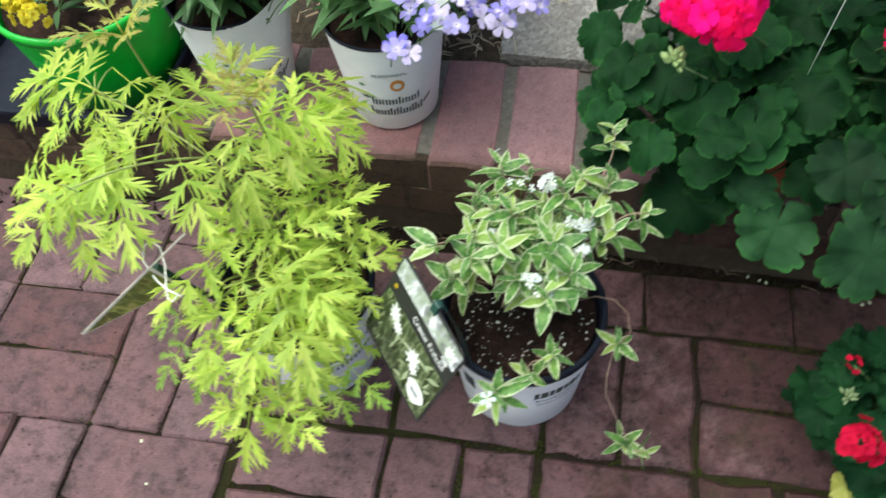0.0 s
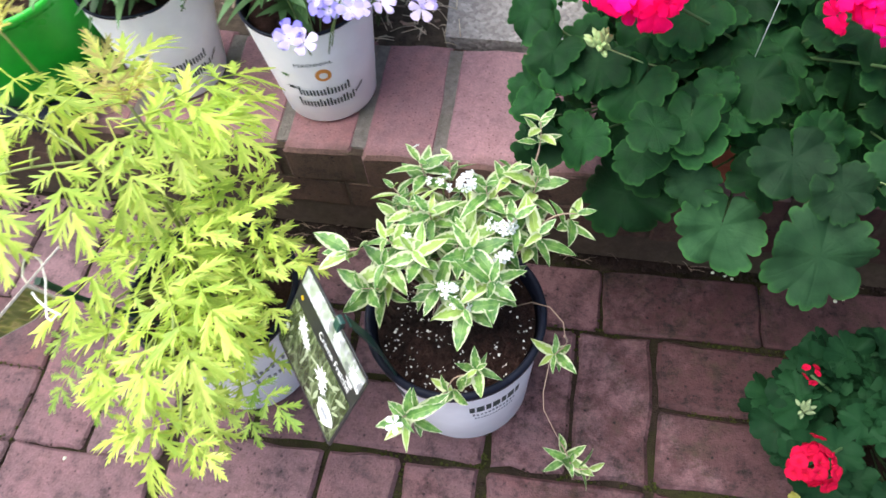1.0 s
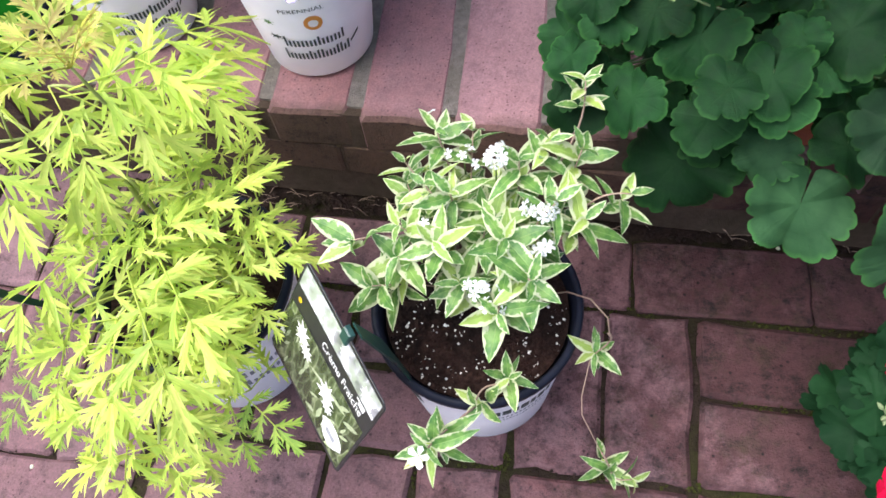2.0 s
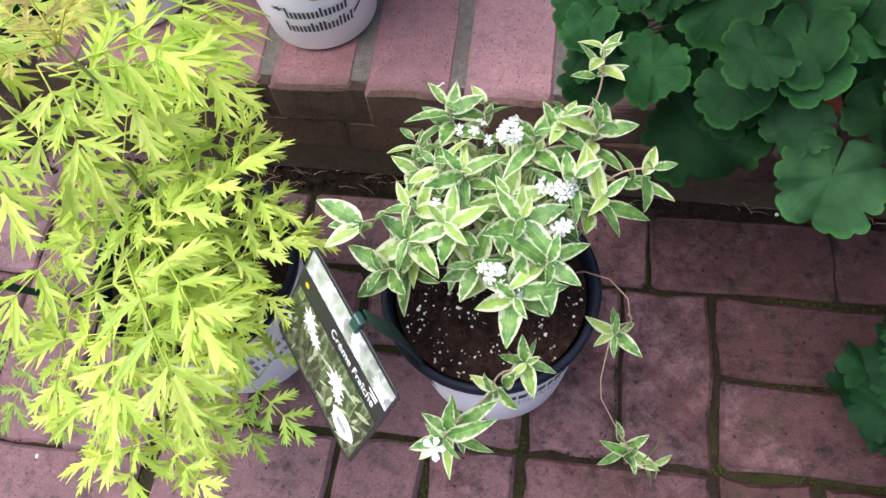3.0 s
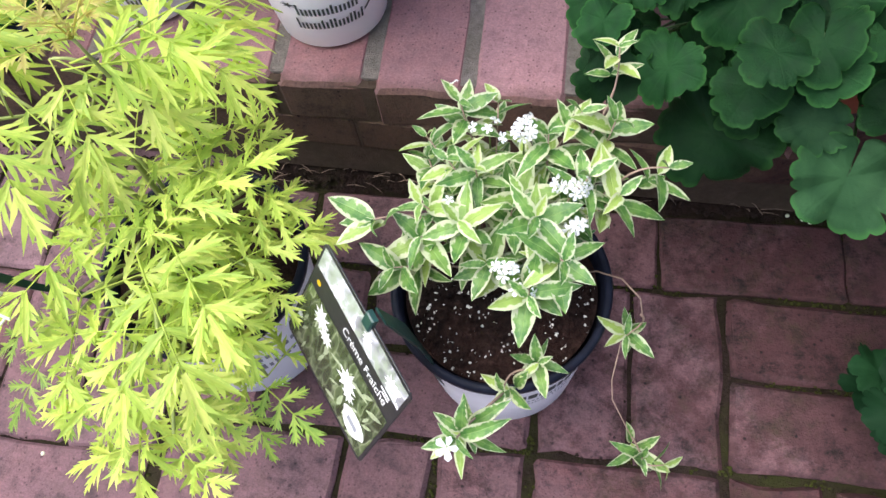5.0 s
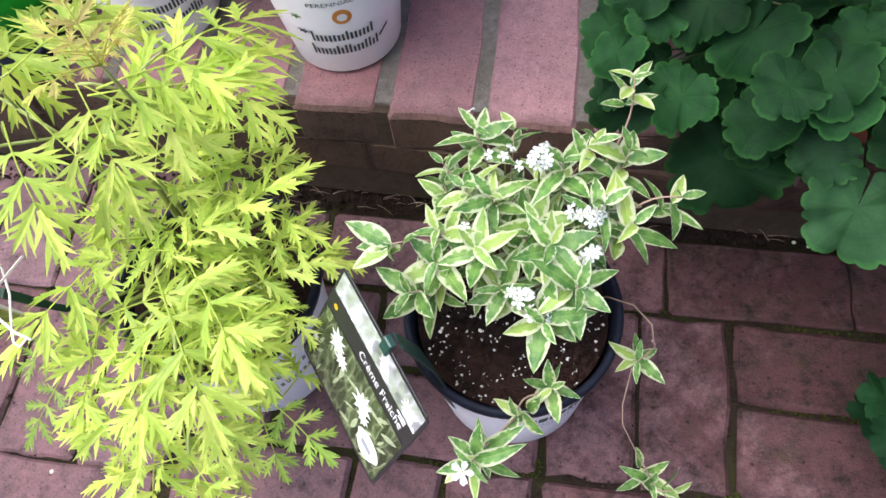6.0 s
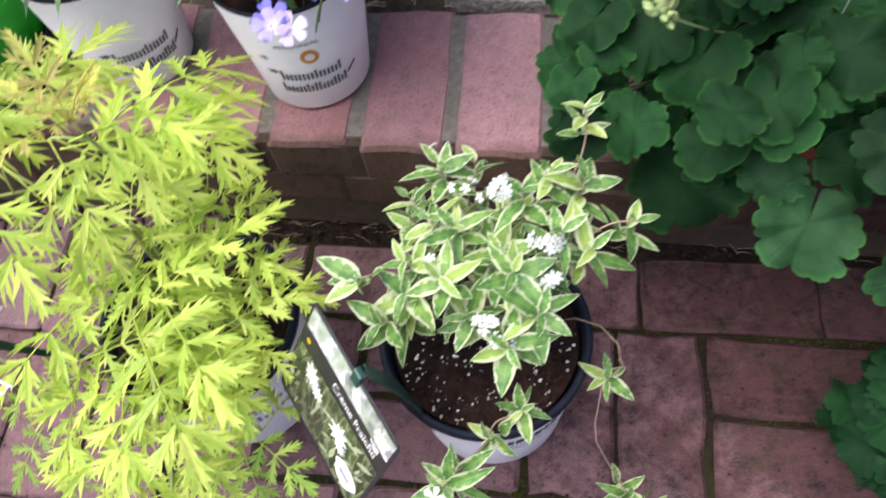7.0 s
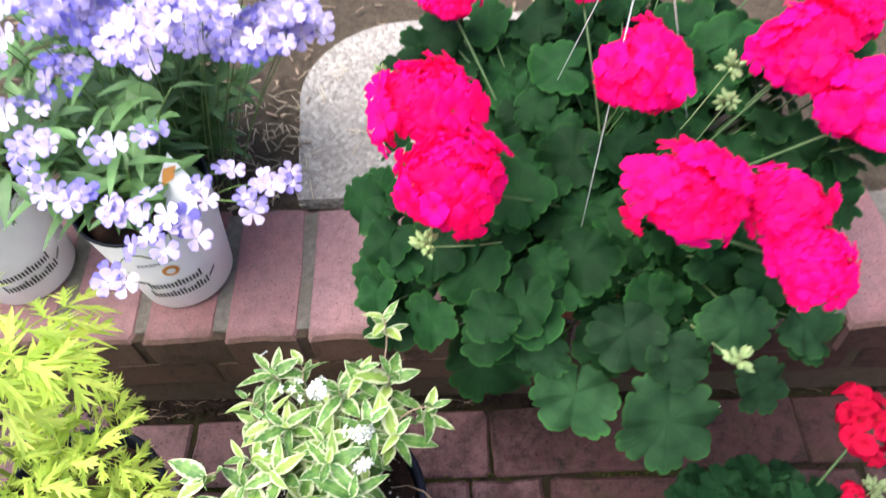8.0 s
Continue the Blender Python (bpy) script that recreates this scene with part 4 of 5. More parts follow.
# ---- golden elder ----
elder = thing("golden_elder", "golden-leaved elder with feathery cut foliage in a pot", "shrub", (P2[0], P2[1], 0.18))
E_LEAVES = [as_mesh("elder_leaf", elder_leaf(100 + k, 0.092 + 0.010 * (k % 3), 3, 1.0 + 0.06 * (k % 3), 0.62 + 0.06 * (k % 4)), M_ELDER) for k in range(10)]
E_LONG = [as_mesh("elder_leaf", elder_leaf(150 + k, 0.108, 3, 1.25, 0.90, 0.98), M_ELDER) for k in range(5)]
E_OLD = [as_mesh("old_leaf", elder_leaf(180 + k, 0.085, 3, 0.85, 0.72), M_ELDER_OLD) for k in range(4)]
E_NEW = [as_mesh("young_leaf", elder_leaf(200 + k, 0.05, 3, 0.5, 0.75), M_ELDER_NEW) for k in range(4)]
re_ = random.Random(21)
E_ROOT = Vector((-0.452, -0.19, 0.178))
NODES = [(-0.422, -0.258, 0.352), (-0.464, -0.228, 0.345), (-0.404, -0.305, 0.325), (-0.365, -0.235, 0.290), (-0.392, -0.328, 0.29),
         (-0.372, -0.172, 0.292), (-0.405, -0.365, 0.250), (-0.350, -0.305, 0.225), (-0.370, -0.258, 0.325), (-0.454, -0.172, 0.345),
         (-0.435, -0.090, 0.270), (-0.470, -0.285, 0.325), (-0.41, -0.12, 0.32), (-0.495, -0.285, 0.28), (-0.45, -0.325, 0.28),
         (-0.375, -0.205, 0.320), (-0.365, -0.150, 0.28), (-0.40, -0.175, 0.335), (-0.43, -0.29, 0.33), (-0.385, -0.29, 0.30), (-0.44, -0.21, 0.34), (-0.41, -0.235, 0.345)]
# long leaves of the two high shoots: (base, tip)
SPRAYS = [((-0.616, -0.139, 0.445), (-0.750, -0.070, 0.440)), ((-0.622, -0.142, 0.445), (-0.690, -0.165, 0.42)), ((-0.600, -0.150, 0.445), (-0.605, -0.215, 0.41)), ((-0.528, -0.198, 0.445), (-0.624, -0.215, 0.43)), ((-0.549, -0.211, 0.445), (-0.651, -0.260, 0.43)),
          ((-0.590, -0.262, 0.44), (-0.638, -0.305, 0.43)), ((-0.527, -0.155, 0.445), (-0.474, -0.057, 0.45)),
          ((-0.461, -0.159, 0.44), (-0.373, -0.088, 0.435)), ((-0.473, -0.160, 0.445), (-0.430, -0.215, 0.42)), ((-0.514, -0.195, 0.445), (-0.478, -0.265, 0.42)),
          ((-0.475, -0.155, 0.44), (-0.395, -0.180, 0.42)), ((-0.465, -0.165, 0.44), (-0.376, -0.128, 0.43)), ((-0.505, -0.180, 0.44), (-0.436, -0.226, 0.41)), ((-0.531, -0.166, 0.44), (-0.600, -0.140, 0.43))]


# more leaves of the high shoots, between the long ones
FILLS = [((-0.526, -0.202, 0.435), (-0.696, -0.247, 0.41)), ((-0.627, -0.092, 0.435), (-0.551, -0.135, 0.41)), ((-0.640, -0.200, 0.430), (-0.690, -0.215, 0.41)),
         ((-0.663, -0.100, 0.435), (-0.758, -0.119, 0.41)), ((-0.642, -0.102, 0.435), (-0.630, -0.172, 0.41)),
         ((-0.574, -0.210, 0.435), (-0.551, -0.292, 0.41)), ((-0.569, -0.156, 0.435), (-0.510, -0.036, 0.41)),
         ((-0.424, -0.121, 0.435), (-0.380, -0.032, 0.41)), ((-0.424, -0.121, 0.435), (-0.349, -0.135, 0.41)), ((-0.612, -0.253, 0.435), (-0.578, -0.305, 0.41))]


def elder_node(p, n, rnd, size=1.0, meshes=None, rise=0.25, out=0.5, centre=E_ROOT):
    """Leaves in a loose star round a node, those that point outward the longest."""
    meshes = meshes or E_LEAVES
    p = Vector(p)
    away = Vector((p.x - centre.x, p.y - centre.y, 0))
    a0 = math.atan2(away.y, away.x) + rnd.uniform(-0.4, 0.4)
    for k in range(n):
        az = a0 + 2 * math.pi * k / n + rnd.uniform(-0.3, 0.3)
        d = heading(az, rise + rnd.uniform(-0.3, 0.25)) + away * out
        s = size * rnd.uniform(0.8, 1.1) * (1.05 if math.cos(az - a0) > 0 else 0.85)
        tip = p + d.normalized() * 0.135 * s
        reach = -0.292 - 0.62 * max(0.0, tip.y + 0.23) - 0.35 * max(0.0, -0.26 - tip.y)
        if p.z < 0.36 and not ((-0.512 if p.y < -0.2 else -0.595) < tip.x < reach and -0.41 < tip.y < -0.02):
            s *= 0.62
            if not (-0.515 < (p + d.normalized() * 0.135 * s).x < reach + 0.01):
                continue
        if p.z >= 0.36 and tip.x > -0.362:
            s *= 0.62
        part("leaf" if meshes is E_LEAVES else "young_leaf", rnd.choice(meshes), None, elder, "" if meshes is E_LEAVES else "bronze young leaf", facing(p, d, (0, 0, 1), s, rnd.uniform(-0.35, 0.35)))


for p in NODES:
    stem(elder, arc(E_ROOT, p, 0.03, 8, 0.01, re_), 0.0028, 0.0015, M_ELDER_STEM)
    elder_node(p, 3, re_, 0.78, rise=0.02, out=0.2)
BOUGHS = [arc(a, b, 0.012, 9) for a, b in (((-0.50, -0.175, 0.40), (-0.625, -0.135, 0.440)), ((-0.50, -0.175, 0.40), (-0.600, -0.258, 0.438)), ((-0.462, -0.168, 0.40), (-0.424, -0.118, 0.436)))]
for bough in BOUGHS:
    stem(elder, bough, 0.0014, 0.0010, M_ELDER_STEM)
for k, (p, tip) in enumerate(SPRAYS + FILLS):
    p, tip = Vector(p), Vector(tip)
    fork = min((q for bough in BOUGHS for q in bough), key=lambda q: (q - p).length)
    stem(elder, arc(fork, p, 0.004, 4), 0.0010, 0.0008, M_ELDER_STEM)
    length = (tip - p).length
    part("leaf", E_LONG[k % len(E_LONG)], None, elder, "", facing(p, tip - p, (re_.uniform(-0.2, 0.2), -0.15, 1), min(1.0, max(0.55, length / 0.135))))
for joint in ((-0.50, -0.175, 0.40), (-0.462, -0.168, 0.40)):
    stem(elder, arc(E_ROOT, joint, 0.01, 8, 0.006, re_), 0.0032, 0.0021, M_ELDER_STEM)
for p in ((-0.435, -0.168, 0.478), (-0.592, -0.093, 0.482)):
    stem(elder, arc((p[0], p[1] + 0.01, 0.40), p, 0.0, 5), 0.002, 0.0012, M_ELDER_STEM)
    elder_node(p, 6, re_, 0.95, E_NEW, 0.85, 0.0)
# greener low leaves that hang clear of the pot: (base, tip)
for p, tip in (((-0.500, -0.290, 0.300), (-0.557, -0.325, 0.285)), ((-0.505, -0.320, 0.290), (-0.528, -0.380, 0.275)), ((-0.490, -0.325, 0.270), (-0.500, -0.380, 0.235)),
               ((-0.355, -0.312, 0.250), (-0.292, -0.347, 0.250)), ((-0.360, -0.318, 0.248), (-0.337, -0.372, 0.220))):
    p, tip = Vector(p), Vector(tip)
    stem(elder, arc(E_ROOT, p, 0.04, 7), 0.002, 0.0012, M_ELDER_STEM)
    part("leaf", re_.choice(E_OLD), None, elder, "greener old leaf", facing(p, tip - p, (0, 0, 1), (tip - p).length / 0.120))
for p, tip in (((-0.430, -0.330, 0.270), (-0.452, -0.435, 0.190)), ((-0.415, -0.335, 0.265), (-0.398, -0.425, 0.200)), ((-0.440, -0.335, 0.268), (-0.492, -0.392, 0.215)), ((-0.405, -0.330, 0.268), (-0.360, -0.385, 0.225))):
    p, tip = Vector(p), Vector(tip)
    stem(elder, arc(E_ROOT, p, 0.05, 7), 0.002, 0.0012, M_ELDER_STEM)
    part("leaf", re_.choice(E_LEAVES), None, elder, "", facing(p, tip - p, (0, 0, 1), (tip - p).length / 0.150))

# ---- large magenta geranium ----
ger = thing("geranium", "large geranium with magenta blooms and scalloped leaves", "potted flower", (P6[0], P6[1], 0.29))
G_LEAVES = [as_mesh("geranium_leaf", round_leaf(300 + k, (6, 7, 5)[k % 3], 0.18 + 0.05 * (k % 4), -0.2 + 0.25 * (k % 3)), M_GERANIUM) for k in range(8)]
G_LIT = [as_mesh("geranium_leaf", round_leaf(320 + k, (6, 7)[k % 2], 0.18, -0.1 + 0.2 * k), M_GERANIUM_LIT) for k in range(3)]
rg = random.Random(31)
G_MID = Vector((0.150, 0.140, 0.26))
G_ROOT = Vector((P6[0], P6[1], 0.285))


def ger_leaf(p, size, normal, rnd, owner=None, meshes=None, root=None, r=0.0016):
    p = Vector(p)
    root = root or G_ROOT + Vector((rnd.uniform(-0.06, 0.06), rnd.uniform(-0.06, 0.06), 0))
    n = Vector(normal).normalized()
    out = Vector((p.x - root.x, p.y - root.y, -0.02))
    leaf = part("leaf", rnd.choice(meshes or G_LEAVES), None, owner or ger, "", facing(p, out - n * out.dot(n), n, size / 2, rnd.uniform(-0.15, 0.15)))
    part("leaf_stalk", tube(arc(root, p - n * size * 0.03, -0.012, 5, 0.006, rnd), r, r * 0.7, 5), M_STALK, leaf)


FRONT = [(-0.109, 0.054, 0.40, 0.07), (0.0, -0.030, 0.395, 0.075), (-0.080, -0.030, 0.33, 0.075), (0.004, -0.060, 0.270, 0.11), (0.090, -0.128, 0.32, 0.095),
         (0.164, -0.175, 0.355, 0.10), (0.130, -0.112, 0.405, 0.08), (0.230, -0.106, 0.40, 0.075), (0.300, -0.090, 0.36, 0.075), (0.345, 0.03, 0.40, 0.08),
         (-0.100, -0.005, 0.36, 0.07), (-0.045, -0.060, 0.35, 0.065), (-0.035, -0.015, 0.405, 0.07), (0.045, -0.055, 0.38, 0.075), (0.06, -0.10, 0.345, 0.06),
         (0.17, -0.14, 0.40, 0.06), (0.255, -0.14, 0.34, 0.06), (0.315, -0.04, 0.385, 0.08), (0.05, 0.03, 0.43, 0.08), (0.10, -0.04, 0.42, 0.075)]
for x, y, z, d in FRONT:
    n = (Vector((x, y, z)) - G_MID) * Vector((1, 1, 0.8)) + Vector((-0.02, 0.0, 0.22))
    ger_leaf((x, y, z), d * 1.06, n, rg, None, G_LIT if y < -0.085 else None)
k = made = 0
while made < 190:
    k += 1
    a, u = k * 2.39996, (k % 255) / 255
    el = radians(-12 + 100 * u)
    d = heading(a, el)
    shell = rg.choice((1.0, 0.97, 0.84, 0.72))
    p = G_MID + Vector((d.x * 0.260, d.y * 0.300, d.z * 0.175)) * shell * rg.uniform(0.92, 1.04)
    if p.z < 0.24 or (p.y < -0.055 and p.z < 0.345) or (p.y < 0.0 and p.z < 0.265) or (p.y < 0.02 and min((p - Vector(f[:3])).length for f in FRONT) < 0.035):
        made += 0 if k < 800 else 1
        continue
    ger_leaf(p, rg.uniform(0.050, 0.086), d * 0.8 + Vector((rg.uniform(-0.35, 0.35), rg.uniform(-0.45, 0.25), 0.5)), rg)
    made += 1

for _ in range(50):
    x = rg.uniform(-0.10, 0.34)
    y, z = rg.uniform(-0.05, 0.07), rg.uniform(0.32, 0.42)
    ger_leaf((x, y, z), rg.uniform(0.048, 0.074), ((x - 0.13) * 2 + rg.uniform(-0.3, 0.3), -0.35 + rg.uniform(-0.3, 0.2), 0.8), rg)
for _ in range(64):
    ger_leaf((rg.uniform(-0.06, 0.40), rg.uniform(0.14, 0.40), rg.uniform(0.37, 0.45)), rg.uniform(0.055, 0.085), (rg.uniform(-0.6, 0.6), rg.uniform(-0.6, 0.2), 1), rg)

for _ in range(18):
    x = rg.uniform(0.0, 0.33)
    ger_leaf((x, rg.uniform(-0.10, -0.03), rg.uniform(0.34, 0.415)), rg.uniform(0.048, 0.075), ((x - 0.15) * 2 + rg.uniform(-0.3, 0.3), rg.uniform(-0.5, 0.0), 0.9), rg)
for _ in range(30):
    ger_leaf((rg.uniform(0.16, 0.39), rg.uniform(-0.03, 0.20), rg.uniform(0.40, 0.455)), rg.uniform(0.050, 0.082), (rg.uniform(-0.4, 0.6), rg.uniform(-0.6, 0.2), 1), rg)
for x, y, z in ((0.055, -0.045, 0.275), (0.205, -0.045, 0.300), (0.125, -0.06, 0.335), (0.25, -0.03, 0.28)):
    ger_leaf((x, y, z), rg.uniform(0.06, 0.08), (rg.uniform(-0.3, 0.3), -0.8, 0.6), rg)

G_FLORETS = [as_mesh("geranium_floret", floret(60 + k, 5, 0.70, 0.22, 0.0, 0.16), M_PINK) for k in range(5)]
R_FLORETS = [as_mesh("red_floret", floret(80 + k, 5, 0.8, 0.3, 0.0, 0.1), M_RED) for k in range(3)]


def flower_head(owner, c, size, n, meshes, rnd, root, label, wide=1.0, deep=1.0, tall=0.75):
    """A ball-shaped flower head: a stalk, and florets all over its upper part."""
    c = Vector(c)
    head = part("flower_head", tube(arc(root, c - Vector((0, 0, size * 0.3)), 0.01, 6), 0.0017, 0.0015, 6), M_STALK, owner, label)
    for i in range(n):
        u = (i + 0.5) / n
        el = math.asin(1 - 1.35 * u)
        d = heading(i * 2.39996 + rnd.uniform(-0.2, 0.2), el)
        lump = 1 + 0.20 * math.sin(3 * d.x + 40 * c.x) + 0.18 * math.sin(4 * d.y + 50 * c.y) + 0.10 * math.sin(5 * d.z + 30 * c.x)
        p = c + Vector((d.x * wide, d.y * deep, d.z * tall)) * size * lump * rnd.uniform(0.66, 1.12)
        face_ = (d + Vector((rnd.uniform(-0.35, 0.35), rnd.uniform(-0.45, 0.25), rnd.uniform(-0.1, 0.4)))).normalized()
        part("floret", rnd.choice(meshes), None, head, "", facing(p, face_.orthogonal(), face_, size * rnd.uniform(0.36, 0.48), rnd.uniform(-0.1, 0.1)))


PINK = "round magenta flower head"
for c, s, wide, deep in (((-0.036, 0.066, 0.515), 0.050, 0.94, 1.12), ((-0.016, -0.027, 0.515), 0.046, 1.04, 0.94), ((0.151, 0.052, 0.55), 0.043, 0.86, 1.32),
                         ((0.157, -0.090, 0.555), 0.045, 0.94, 1.05), ((0.244, -0.086, 0.53), 0.038, 0.76, 1.0), ((0.255, -0.132, 0.52), 0.034, 0.82, 1.0),
                         ((0.318, 0.116, 0.50), 0.050, 1.0, 1.0), ((0.370, 0.050, 0.49), 0.052, 1.0, 1.0), ((0.372, 0.165, 0.50), 0.040, 1.0, 1.0),
                         ((-0.015, 0.258, 0.49), 0.036, 1.0, 1.0), ((0.13, 0.27, 0.49), 0.035, 1.0, 1.0)):
    flower_head(ger, c, s * 0.84, 62, G_FLORETS, rg, G_ROOT + Vector((rg.uniform(-0.05, 0.05), rg.uniform(-0.05, 0.05), 0)), PINK, wide, deep)


def bud_cluster(owner, c, size, rnd, root, label="pale green flower buds"):
    """Closed buds on a thin stalk."""
    bm = tube(arc(root, c, -0.03, 6), 0.0009, 0.0007, 6)
    for _ in range(20):
        d = heading(rnd.uniform(0, 6.28), rnd.uniform(-0.2, 1.4))
        p, s = Vector(c) + d * size * rnd.uniform(0.4, 1.0), size * 0.27
        q = d.to_track_quat("Z", "Y").to_matrix()
        rr = [[bm.verts.new(p + q @ Vector((s * w * math.cos(t_ * math.pi / 3), s * w * math.sin(t_ * math.pi / 3), s * h_))) for t_ in range(6)] for w, h_ in ((0.25, -1.2), (0.85, -0.3), (0.7, 0.7), (0.1, 1.7))]
        for a, b in zip(rr, rr[1:]):
            for i in range(6):
                bm.faces.new((a[i], a[(i + 1) % 6], b[(i + 1) % 6], b[i]))
    part("flower_bud", bm, M_BUD, owner, label)


for c, s in (((-0.040, -0.055, 0.462), 0.013), ((0.212, -0.159, 0.420), 0.013), ((0.250, 0.103, 0.50), 0.012), ((0.243, 0.073, 0.485), 0.011), ((-0.085, 0.17, 0.46), 0.012)):
    bud_cluster(ger, c, s, rg, G_ROOT + Vector((rg.uniform(-0.05, 0.05), rg.uniform(-0.05, 0.05), 0)))

# ---- small red geranium ----
red = thing("red_geranium", "small dark-leaved geranium with scarlet blooms", "potted flower", (P7[0], P7[1], 0.095))
S_LEAVES = [as_mesh("small_leaf", round_leaf(400 + k, 7, 0.26, 0.3), M_RED_LEAF) for k in range(4)]
rr_ = random.Random(41)
for i in range(140):
    d = heading(i * 2.39996 + rr_.uniform(-0.4, 0.4), radians(-8 + 98 * ((i * 0.618) % 1)))
    p = Vector((0.285, -0.24, 0.10)) + Vector((d.x * 0.125, d.y * 0.115, d.z * 0.10)) * rr_.uniform(0.75, 1.05)
    if p.z < 0.03:
        continue
    ger_leaf(p, rr_.uniform(0.040, 0.070), d * 0.6 + Vector((rr_.uniform(-0.5, 0.5), rr_.uniform(-0.6, 0.4), 0.7)), rr_, red, S_LEAVES, Vector((P7[0], P7[1], 0.09)), 0.0012)
for _ in range(70):
    d = heading(rr_.uniform(0, 6.283), rr_.uniform(0.0, 1.5))
    p = Vector((0.285, -0.25, 0.105)) + Vector((d.x * 0.115, d.y * 0.105, d.z * 0.095)) * rr_.uniform(0.75, 1.0)
    ger_leaf(p, rr_.uniform(0.040, 0.062), d * 0.4 + Vector((rr_.uniform(-0.5, 0.5), rr_.uniform(-0.6, 0.4), 0.9)), rr_, red, S_LEAVES, Vector((P7[0], P7[1], 0.09)), 0.0010)
for c, s in (((0.178, -0.328, 0.238), 0.020), ((0.379, -0.150, 0.25), 0.03), ((0.365, -0.205, 0.20), 0.012)):
    flower_head(red, c, s, 26, R_FLORETS, rr_, Vector((P7[0], P7[1], 0.09)), "round scarlet flower head")
flower_head(red, (0.196, -0.224, 0.205), 0.010, 5, R_FLORETS, rr_, Vector((P7[0], P7[1], 0.09)), "small opening scarlet bud")
bud_cluster(red, (0.190, -0.257, 0.19), 0.010, rr_, Vector((P7[0], P7[1], 0.09)))
bud_cluster(red, (0.385, -0.200, 0.20), 0.014, rr_, Vector((P7[0], P7[1], 0.09)))
yl = as_mesh("yellowed_leaf", round_leaf(420, 7, 0.1, 0.3), M_YELLOW_LEAF)
part("yellowed_leaf", yl, None, red, "yellowed round leaf", facing((0.195, -0.335, 0.135), (1, -0.3, -0.1), (0, -0.3, 1), 0.022))

# ---- lavender phlox on the ledge ----
V_FLORETS = [as_mesh("phlox_flower", floret(90 + k, 5, 0.54, 0.15, 0.10, 0.1), M_VIOLET) for k in range(5)]
V_LEAVES = [as_mesh("phlox_leaf", blade(1.0, w, 0.3, d, 6), M_PHLOX_LEAF) for w, d in ((0.24, 0.3), (0.32, 0.15), (0.2, 0.5))]
rv = random.Random(51)


def phlox(at, label, spread, height, stems, leaves):
    t = thing("phlox", label, "potted flower", at)
    for i in range(stems):
        a, q = i * 2.39996, spread * math.sqrt((i + 0.5) / stems)
        tip = Vector(at) + Vector((q * math.cos(a), q * math.sin(a) - 0.2 * spread, height * rv.uniform(0.55, 1.0)))
        base = Vector(at) + Vector((0.25 * q * math.cos(a), 0.25 * q * math.sin(a), 0))
        pts = arc(base, tip, 0.015, 7, 0.01, rv)
        stem(t, pts, 0.0011, 0.0008, M_PHLOX_STALK)
        for j in range(leaves):
            s = pts[1 + int((j / leaves) * 5.9)]
            d = heading(rv.uniform(0, 6.28), rv.uniform(-0.1, 0.7))
            part("leaf", rv.choice(V_LEAVES), None, t, "", facing(s, d, (0, 0, 1), rv.uniform(0.035, 0.065)))
    return t


def bloom(t, c, n, spread, size=0.0140, flat=0.5, lean=(0, -0.35, 0.8), root=None):
    c = Vector(c)
    head = part("flower_stalk", tube(arc(root or Vector((c.x * 0.35 + t.location.x * 0.65, c.y * 0.4 + t.location.y * 0.6, t.location.z)), c, 0.02, 6), 0.0009, 0.0007, 5), M_PHLOX_STALK, t, "loose lavender flower cluster")
    for i in range(n):
        d = heading(i * 2.39996 + rv.uniform(-0.3, 0.3), rv.uniform(-0.2, 1.3))
        p = c + Vector((d.x * spread, d.y * spread, d.z * spread * flat)) * math.sqrt(rv.uniform(0.15, 1))
        f = (d * 0.6 + Vector(lean) + Vector((rv.uniform(-0.4, 0.4), rv.uniform(-0.4, 0.4), 0))).normalized()
        part("flower", rv.choice(V_FLORETS), None, head, "", facing(p, f.orthogonal(), f, size * rv.uniform(0.85, 1.15)))


ph1 = phlox((P3[0], P3[1], LEDGE + 0.152), "lavender phlox with loose flowers in a white pot", 0.10, 0.16, 34, 9)
for c, n, s in (((-0.308, -0.086, 0.482), 3, 0.014), ((-0.250, -0.076, 0.51), 5, 0.032), ((-0.355, -0.004, 0.495), 4, 0.022), ((-0.311, -0.026, 0.495), 4, 0.022), ((-0.248, -0.045, 0.52), 6, 0.036),
                ((-0.200, 0.064, 0.42), 6, 0.026), ((-0.222, 0.041, 0.42), 3, 0.018), ((-0.252, 0.085, 0.42), 2, 0.014), ((-0.308, 0.08, 0.49), 3, 0.02), ((-0.355, 0.07, 0.49), 3, 0.022), ((-0.30, 0.0, 0.44), 3, 0.03)):
    bloom(ph1, c, n, s)
ph2 = phlox((P4[0], P4[1], LEDGE + 0.152), "leafy blue phlox in a white pot on the ledge", 0.11, 0.15, 34, 9)
for c, n, s in (((-0.422, 0.065, 0.49), 7, 0.03), ((-0.45, 0.11, 0.50), 5, 0.03), ((-0.41, 0.04, 0.46), 3, 0.02)):
    bloom(ph2, c, n, s)
ph3 = phlox((-0.44, 0.345, 0.166), "tall mass of lavender phlox growing behind the pots", 0.16, 0.33, 64, 18)
for i in range(36):
    bloom(ph3, (-0.51 + 0.0096 * i + rv.uniform(-0.02, 0.02), rv.uniform(0.125, 0.30), rv.uniform(0.485, 0.58)), 12, 0.036)

